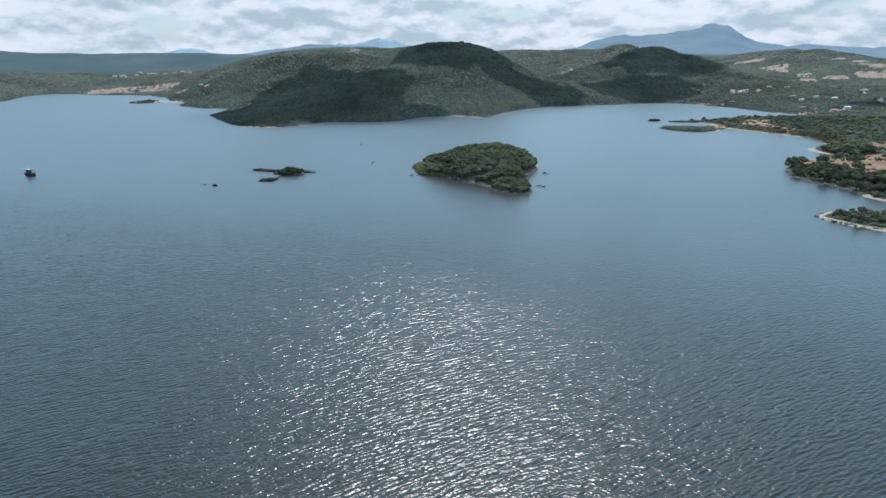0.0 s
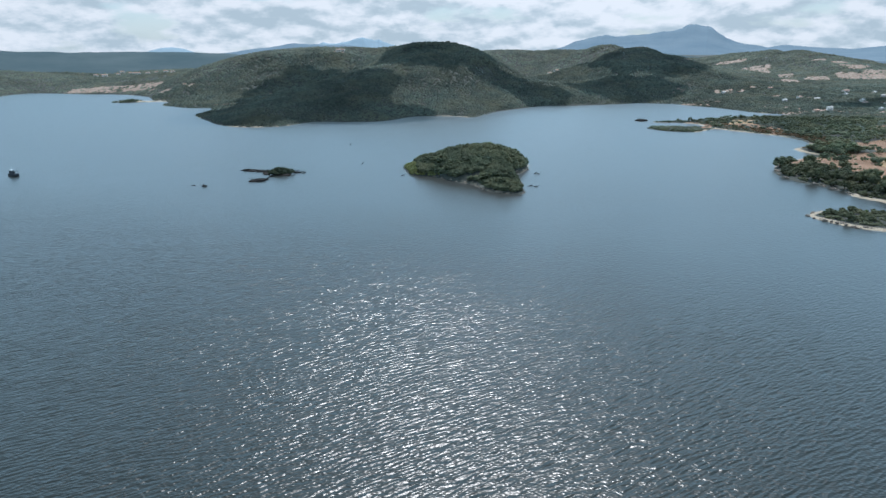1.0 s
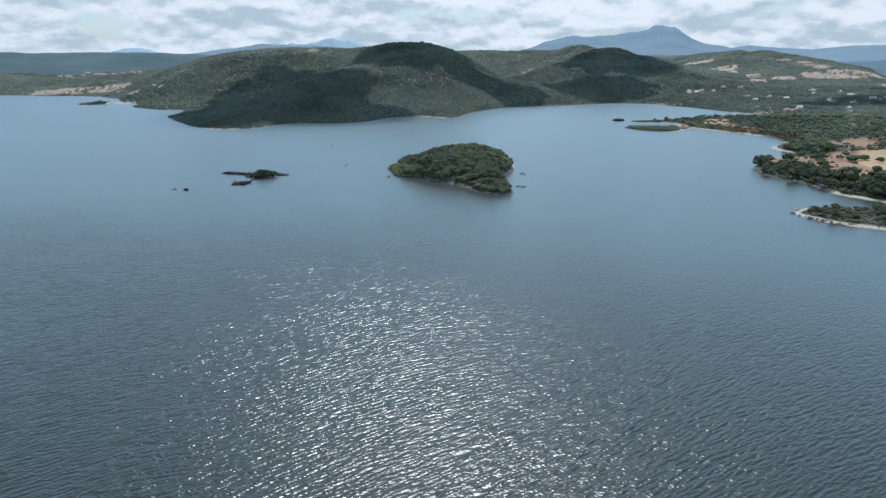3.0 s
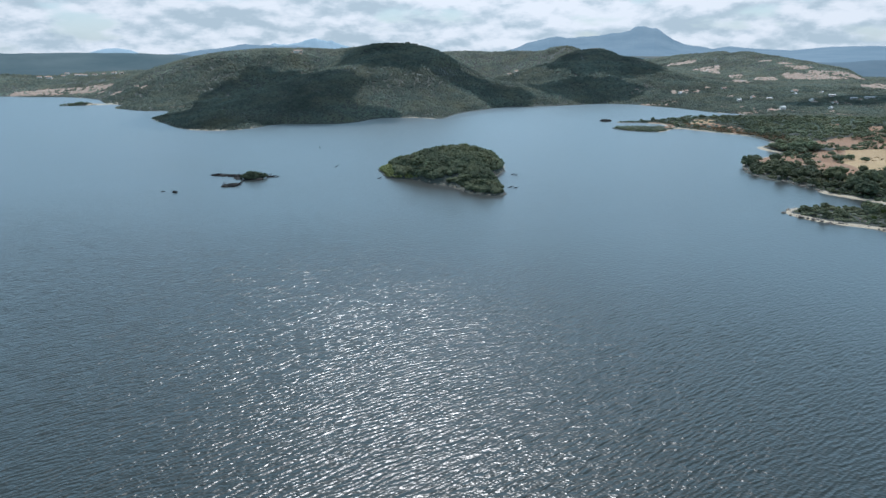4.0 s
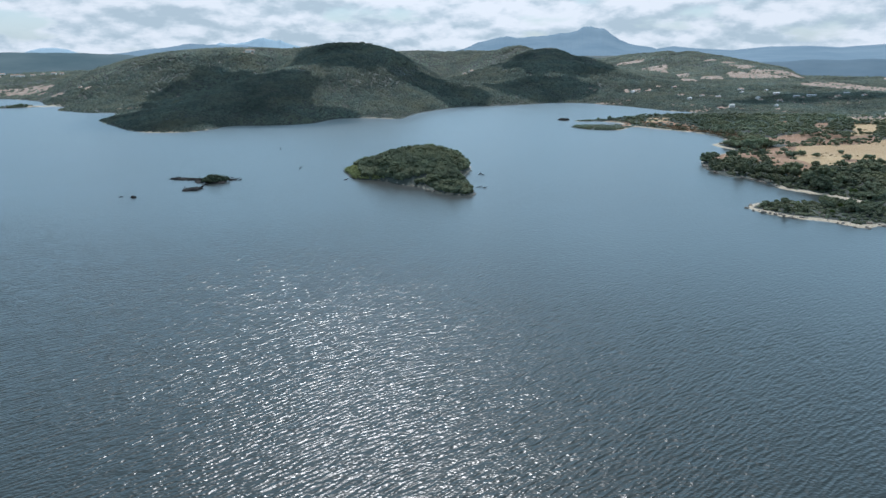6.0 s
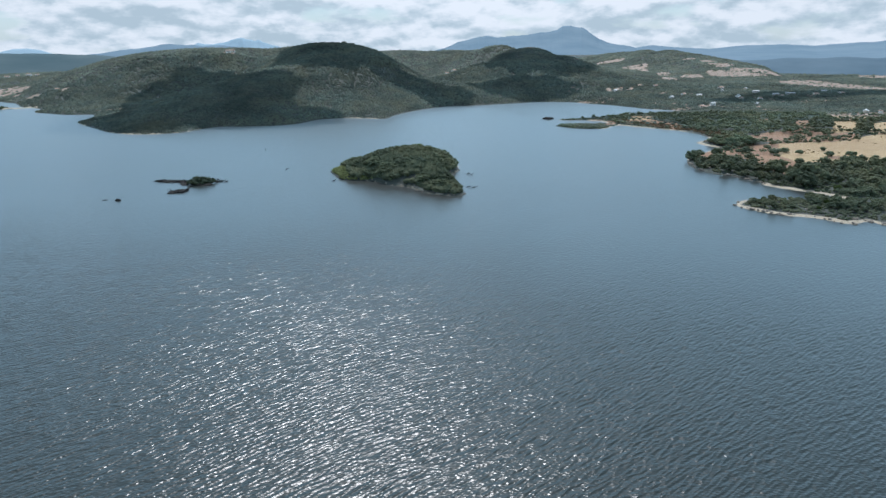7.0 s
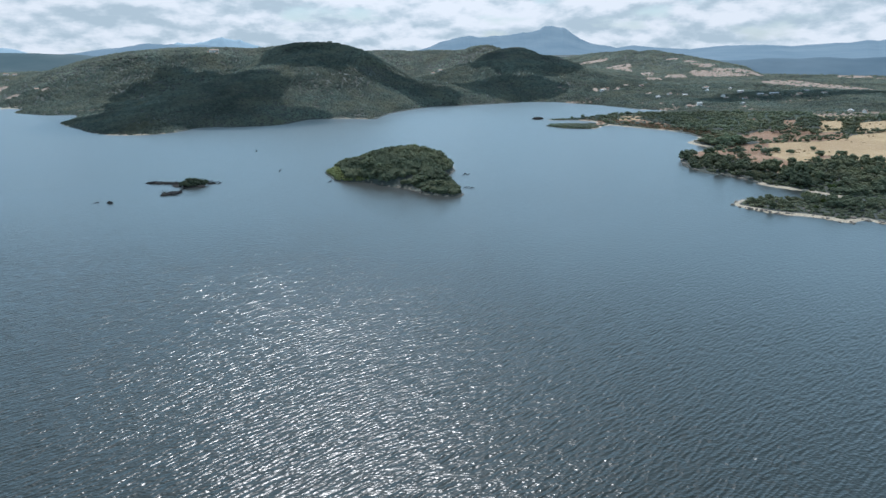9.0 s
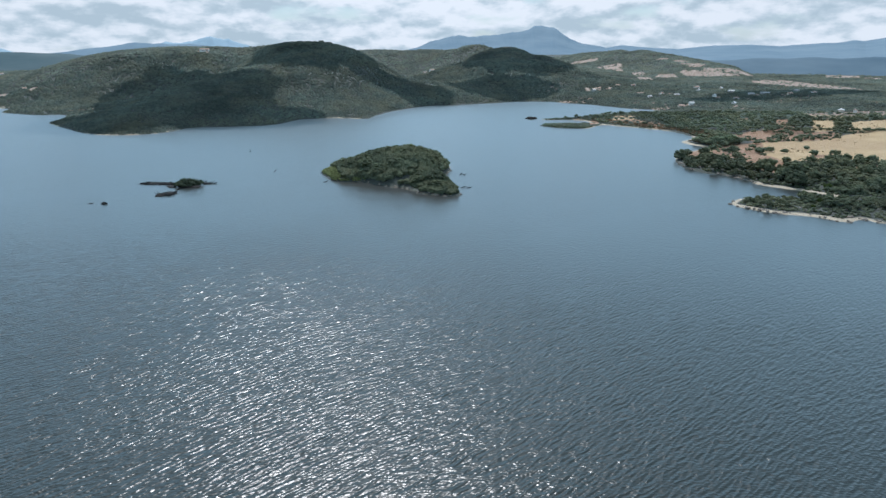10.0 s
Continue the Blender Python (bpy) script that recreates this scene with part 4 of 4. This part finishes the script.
build_skerry()
rock("rock", -129, 450.5, 0.1, (2.1, 1.3, 1.1), M_DARKROCK, "lone dark wet boulder rising out of the lake", 150)
rock("rock", -137, 454, -0.05, (1.6, 0.9, 0.4), M_DARKROCK, "small dark boulder awash near the lone rock", 151)
rock("rock", 299, 766, 0.2, (6.5, 4.5, 2.4), M_DARKROCK, "dark rounded boulder off the tip of the far spit", 152)
for k, (x, y, l, a) in enumerate([(101, 464, 2.4, 20), (103, 461, 1.8, 70), (88, 423, 3, 10), (91, 420, 2, -30), (5, 470, 2.4, 15), (-25, 521, 1.0, 40)]):
    snag(x, y, l, a, 160 + k, "dead branches sticking out of shallow water near the island")


# ---------------------------------------------------------------- shore boulders of the island and the spit
def shore_boulders():
    rng = np.random.default_rng(8)
    shapes = [rock("boulder", 0, 0, -50, (1, 0.8, 0.62), M_ROCK, "pale weathered granite boulder at the water's edge", 170 + k, "boulders along the shore") for k in range(4)]

    def row(line, count, low, high, out):
        seg = np.linalg.norm(np.roll(line, -1, 0) - line, axis=1)
        for d in rng.uniform(0, seg.sum(), count):
            k = min(int(np.searchsorted(np.cumsum(seg), d)), len(line) - 1)
            p, q = line[k], line[(k + 1) % len(line)]
            c = p + (q - p) * rng.uniform(0, 1) + rng.uniform(-out, out, 2)
            s = rng.uniform(low, high)
            copy_thing(shapes[rng.integers(4)], Matrix.Identity(4)).matrix_basis = pose(c[0], c[1], max(0.0, ground_at(*c)) + 0.12 * s, 0, 0, rng.uniform(0, 360)) @ Matrix.Diagonal((s, s, s, 1))

    row(ISLE[8:56], 80, 0.3, 1.0, 1.4)
    spit = rounded(SPIT[2:14])
    row(spit[:36], 60, 0.3, 1.3, 1.6)
    row(np.array(COVE[4:11], float), 30, 0.5, 1.6, 1.5)
    for o in shapes:
        bpy.data.objects.remove(o)


shore_boulders()


# ---------------------------------------------------------------- lone trees, hedges and shrubs on the fields
def field_growth():
    rng = np.random.default_rng(9)
    spots = [(364, 451, 4.0), (397, 447, 2.6), (365, 437, 3.2), (489, 553, 2.4), (502, 535, 2.6), (462, 475, 2.0), (437, 481, 2.4), (420, 489, 1.8), (547, 560, 3.0), (463, 574, 2.4), (341, 478, 1.9), (334, 468, 2.3),
             (446, 512, 2.4), (476, 497, 2.2), (358, 487, 2.2), (352, 462, 2.4), (377, 420, 3.6), (388, 412, 3.8), (371, 400, 3.6)]
    for k, (x, y, s) in enumerate(spots):
        s *= 1.4
        bush(x, y, ground_at(x, y) + s * 0.4, s, M_OAK, "lone dark green oak bush on the dry field", 200 + k, "bushes on the dry fields")
    lines = [((481, 525), (503, 507), 14), ((503, 507), (524, 485), 13), ((524, 485), (580, 440), 18), ((530, 572), (550, 557), 9), ((558, 557), (587, 537), 12), ((507, 518), (550, 557), 14), ((448, 532), (482, 539), 12), ((600, 600), (640, 560), 14)]
    for a, b, n in lines:
        for t in np.linspace(0, 1, n):
            if rng.uniform() < 0.15:
                continue
            x, y = a[0] + (b[0] - a[0]) * t + rng.uniform(-1.5, 1.5), a[1] + (b[1] - a[1]) * t + rng.uniform(-1.5, 1.5)
            s = rng.uniform(1.8, 3.6)
            bush(x, y, ground_at(x, y) + s * 0.38, s, M_OAK if rng.uniform() < 0.6 else M_OLIVE, "dark hedge bush along the field edge", int(rng.integers(1e6)), "hedgerow bushes", "hedge_bush")


field_growth()


# ---------------------------------------------------------------- undergrowth: reeds, heath, low scrub
def undergrowth():
    rng = np.random.default_rng(77)

    def strew(name, count, xs, ys, rule, low, high, flat, mat, label, category):
        x, y = rng.uniform(*xs, count), rng.uniform(*ys, count)
        ok = rule(x, y)
        x, y = x[ok], y[ok]
        size = sizes_for(rng, len(x), low, high, flat)
        z = heights(x, y)
        scatter(name, dome_templates(rng, BALL0, 1, 6), np.stack([x, y, z + size[:, 2] * 0.25], 1), size, rng.uniform(0, 6.28, len(x)), mat, label, category)

    isle = lambda x, y: signed_distance(x, y, ISLE)
    land = lambda x, y: -signed_distance(x, y, LAKE)
    strew("island_reeds", 2600, (4, 34), (460, 530), lambda x, y: (isle(x, y) > 0.8) & (isle(x, y) < 11) & (x < 34), 0.5, 1.2, 0.7, M_REED, "fresh green reeds on the low end of the island", "reeds")
    strew("island_scrub", 5200, (4, 108), (398, 538), lambda x, y: (isle(x, y) > 2.2) & (x > 18) & (np.abs(y - 440 + 0.25 * (x - 60)) > 3), 1.5, 3.0, 1.0, M_OAK, "dark undergrowth between the island trees", "scrub")
    strew("heath", 9000, (340, 440), (490, 720), lambda x, y: (land(x, y) > 4) & (land(x, y) < 26) & (y > 500) & (x > 356), 0.6, 1.4, 0.6, M_HEATH, "rust-brown dry heath behind the beach", "heath")
    strew("spit_scrub", 3600, (222, 330), (230, 340), lambda x, y: (land(x, y) > 4.2), 0.5, 1.3, 0.7, M_OLIVE, "low grey-green scrub on the spit", "scrub")
    strew("far_spit_scrub", 1600, (278, 350), (655, 760), lambda x, y: (land(x, y) > 1.5) & ((x < 326) | (y > 742)), 0.8, 1.8, 0.6, M_OAK, "dark green rushes and scrub on the far spit", "scrub")
    strew("headland_scrub", 5200, (262, 520), (312, 500), lambda x, y: (land(x, y) > 3) & (rng.uniform(0, 1, len(x)) > openness(x, y)), 0.7, 1.6, 0.8, M_OAK, "dark undergrowth between the headland trees", "scrub")
    strew("islet_scrub", 420, (-458, -360), (1145, 1195), lambda x, y: (signed_distance(x, y, ISLET) > 1) & ((x < -446) | ((x > -438) & (x < -412))), 0.9, 2.2, 0.8, M_OAK, "dark bushes covering a far islet", "scrub")
    strew("field_tufts", 1400, (330, 640), (400, 620), lambda x, y: (land(x, y) > 5) & (field(x, y, FIELDS, 6) > 0.5) & (value_noise(x, y, 30, 61, 2) > 0.12), 0.3, 0.8, 0.6, M_HEATH, "dry brown tufts on the fields", "grass")


undergrowth()


# ---------------------------------------------------------------- houses and sheds
def house(name, x, y, turn, w, d, h, walls, roof, label, group, gable=True):
    """A small farm building: walls, roof, a door, shuttered windows, a chimney."""
    thing = tagged(new(name), label, "house" if name != "farm_shed" else "shed", group)
    w, d, h = 0.68 * w, 0.68 * d, 0.8 * h
    thing.matrix_basis = pose(x, y, ground_at(x, y) - 0.2, 0, 0, turn)
    bm = bmesh.new()
    box(bm, -w / 2, -d / 2, -1.0, w / 2, d / 2, h)
    if gable:
        for s in (-1, 1):
            a = [bm.verts.new((s * w / 2, y0, z0)) for y0, z0 in ((-d / 2, h), (d / 2, h), (0, h + d * 0.22))]
            bm.faces.new(a)
    part("wall", bm, walls, thing)
    bm = bmesh.new()
    if gable:
        for s in (-1, 1):
            ridge_z, eave_z = h + d * 0.22, h - 0.12
            pts = [(-w / 2 - 0.4, 0, ridge_z), (w / 2 + 0.4, 0, ridge_z), (w / 2 + 0.4, s * (d / 2 + 0.5), eave_z), (-w / 2 - 0.4, s * (d / 2 + 0.5), eave_z)]
            low = [bm.verts.new(p) for p in pts]
            top = [bm.verts.new((p[0], p[1], p[2] + 0.22)) for p in pts]
            bm.faces.new(low), bm.faces.new(top)
            for k in range(4):
                bm.faces.new((low[k], low[(k + 1) % 4], top[(k + 1) % 4], top[k]))
    else:
        box(bm, -w / 2 - 0.3, -d / 2 - 0.3, h + 0.01, w / 2 + 0.3, d / 2 + 0.3, h + 0.28)
    bmesh.ops.recalc_face_normals(bm, faces=bm.faces)
    part("roof", bm, roof, thing)
    bm = bmesh.new()
    box(bm, -0.5, -d / 2 - 0.06, 0.2, 0.5, -d / 2 + 0.02, 2.25)
    part("door", bm, M_WOOD, thing)
    n = max(1, int(w / 5))
    for side in (-1, 1):
        for k in range(n):
            cx = side * (1.8 + k * (w / 2 - 2.0) / n)
            bm = bmesh.new()
            box(bm, cx - 0.5, -d / 2 - 0.05, 1.1, cx + 0.5, -d / 2 + 0.02, 2.2)
            part("window", bm, M_GLASS, thing)
    if gable and walls is not M_SHEET:
        bm = bmesh.new()
        box(bm, w * 0.25, 0.4, h, w * 0.25 + 0.7, 1.1, h + d * 0.22 + 0.9)
        part("chimney", bm, walls, thing)
    return thing


FARMS = [(622, 617, 40, 16, 8, 3.4), (633, 608, 40, 9, 6, 3.0), (560, 802, -20, 9, 7, 5.0), (538, 796, -10, 10, 7, 3.2), (649, 864, 30, 10, 7, 3.2), (710, 983, 10, 14, 8, 3.4), (730, 947, 35, 10, 7, 3.2),
         (604, 1012, -15, 9, 7, 3.0), (521, 999, 20, 9, 7, 3.2), (537, 1009, -10, 8, 6, 3.0), (611, 778, 25, 8, 6, 3.0),
         (591, 915, 18, 9, 7, 3.2), (603, 893, -18, 10, 7, 3.0), (652, 821, -2, 9, 6, 3.2), (671, 929, 35, 9, 7, 3.2), (752, 824, -16, 10, 7, 3.2), (558, 897, -1, 9, 6, 3.0), (797, 823, 8, 11, 7, 3.0)]
for k, (x, y, a, w, d, h) in enumerate(FARMS):
    house("farmhouse", x, y, a, w, d, h, M_WHITE if k % 3 else M_CREAM, M_TILE if k % 2 else M_SHEET, "small pale farmhouse among dark trees" if k > 1 else "white farmhouse at the edge of a dry field", "farmhouses on the plain")
for x, y, a, w, d, h in [(708, 897, -25, 13, 7, 3.2), (728, 848, -30, 18, 6, 2.6), (706, 852, -30, 12, 6, 2.6), (819, 878, -20, 12, 6, 2.6)]:
    house("farm_shed", x, y, a, w, d, h, M_SHEET, M_SHEET, "long low farm shed with a pale metal roof", "farm sheds")
for x, y, a, w, d, h in [(-636, 1610, 10, 16, 9, 5), (-605, 1690, -15, 18, 9, 5), (-588, 1664, 5, 14, 9, 5), (-577, 1655, 20, 13, 8, 5), (-650, 1755, 0, 14, 9, 5), (-598, 1840, 30, 16, 9, 5), (-527, 1698, -10, 15, 9, 5), (-668, 1640, 8, 13, 8, 4.6), (-655, 1648, -12, 11, 8, 4.4), (-622, 1652, 20, 12, 8, 4.6), (-560, 1668, 0, 14, 8, 4.6), (-548, 1692, 12, 11, 8, 4.4), (-615, 1712, -6, 13, 8, 4.6), (-500, 1660, 18, 12, 8, 4.4),
                         (-88, 1338, 10, 14, 9, 4.5), (-80, 1344, -5, 10, 8, 4.0), (330, 1284, 20, 12, 8, 4.0), (321, 1302, 0, 10, 7, 4.0), (-363, 1262, 15, 9, 7, 3.2)]:
    house("village_house", x, y, a, w, d, h, M_WHITE, M_TILE, "white rendered house with a tiled roof on a wooded slope", "houses on the far slopes")


# ---------------------------------------------------------------- boat and buoy
def build_boat():
    """A moored work boat: dark hull, white wheelhouse with windows, canopy on posts, outboard."""
    boat = tagged(new("work_boat"), "dark-hulled work boat with a white-roofed wheelhouse moored on the lake", "boat")
    boat.matrix_basis = pose(-280, 508, 0, 0, 0, -24) @ Matrix.Diagonal((1, 1, 1.35, 1))
    bm = bmesh.new()
    rings = []
    for t in np.linspace(-1, 1, 13):
        half = 1.75 * (1 - max(0, t) ** 2.4) ** 0.7 + 0.02
        sheer = 1.15 + 0.35 * max(0, t) ** 2
        xs = 4.6 * t
        rings.append([bm.verts.new(p) for p in ((xs, -half, sheer), (xs, -half * 0.92, 0.35), (xs * 0.97, -half * 0.45, -0.35), (xs * 0.97, half * 0.45, -0.35), (xs, half * 0.92, 0.35), (xs, half, sheer))])
    for a, b in zip(rings, rings[1:]):
        for k in range(5):
            bm.faces.new((a[k], b[k], b[k + 1], a[k + 1]))
        bm.faces.new((a[5], b[5], b[0], a[0]))
    bm.faces.new(rings[0]), bm.faces.new(rings[-1])
    bmesh.ops.remove_doubles(bm, verts=bm.verts, dist=0.01)
    bmesh.ops.recalc_face_normals(bm, faces=bm.faces)
    part("hull", bm, M_HULL, boat)
    bm = bmesh.new()
    box(bm, -3.2, -1.2, 1.15, -0.4, 1.2, 3.0)
    bmesh.ops.bevel(bm, geom=bm.edges[:], offset=0.12, segments=2, affect="EDGES")
    cabin = part("wheelhouse", bm, M_HULL, boat, "dark wheelhouse")
    for s in (-1, 1):
        for cx in (-2.5, -1.2):
            bm = bmesh.new()
            box(bm, cx - 0.45, s * 1.2 - 0.03, 2.0, cx + 0.45, s * 1.2 + 0.03, 2.7)
            part("window", bm, M_GLASS, cabin)
    bm = bmesh.new()
    box(bm, -3.1, -1.2, 3.02, -0.5, 1.2, 3.14)
    part("roof", bm, M_CANVAS, boat)
    for x, y in ((0.5, -1.4), (0.5, 1.4), (2.6, -1.1), (2.6, 1.1)):
        bm = bmesh.new()
        limb(bm, (x, y, 1.1), (x, y, 2.7), 0.08, 0.08)
        part("post", bm, M_HULL, boat)
    bm = bmesh.new()
    box(bm, 0.3, -1.5, 2.7, 2.8, 1.5, 2.85)
    bmesh.ops.bevel(bm, geom=bm.edges[:], offset=0.06, segments=2, affect="EDGES")
    part("canopy", bm, M_HULL, boat, "dark canvas canopy")
    bm = bmesh.new()
    limb(bm, (-1.8, 0, 3.1), (-1.8, 0, 5.0), 0.06, 0.03)
    part("mast", bm, M_CANVAS, boat)
    bm = bmesh.new()
    box(bm, -5.2, -0.3, 0.0, -4.55, 0.3, 1.5)
    bmesh.ops.bevel(bm, geom=bm.edges[:], offset=0.1, segments=2, affect="EDGES")
    part("outboard_motor", bm, M_HULL, boat)


def build_buoy():
    buoy = tagged(new("marker_buoy"), "dark conical marker buoy floating on the lake", "buoy")
    buoy.matrix_basis = Matrix.Translation((-38.5, 623, 0)) @ Matrix.Diagonal((0.75, 0.75, 0.75, 1))
    bm = bmesh.new()
    bmesh.ops.create_cone(bm, cap_ends=True, segments=16, radius1=0.9, radius2=0.7, depth=0.8, matrix=Matrix.Translation((0, 0, 0.2)))
    part("float", bm, M_BUOY, buoy)
    bm = bmesh.new()
    limb(bm, (0, 0, 0.6), (0, 0, 2.0), 0.38, 0.16, 12)
    part("tower", bm, M_BUOY, buoy)
    bm = bmesh.new()
    bmesh.ops.create_icosphere(bm, subdivisions=2, radius=0.3, matrix=Matrix.Translation((0, 0, 2.15)))
    part("top_mark", bm, M_BUOY, buoy)


build_boat()
build_buoy()
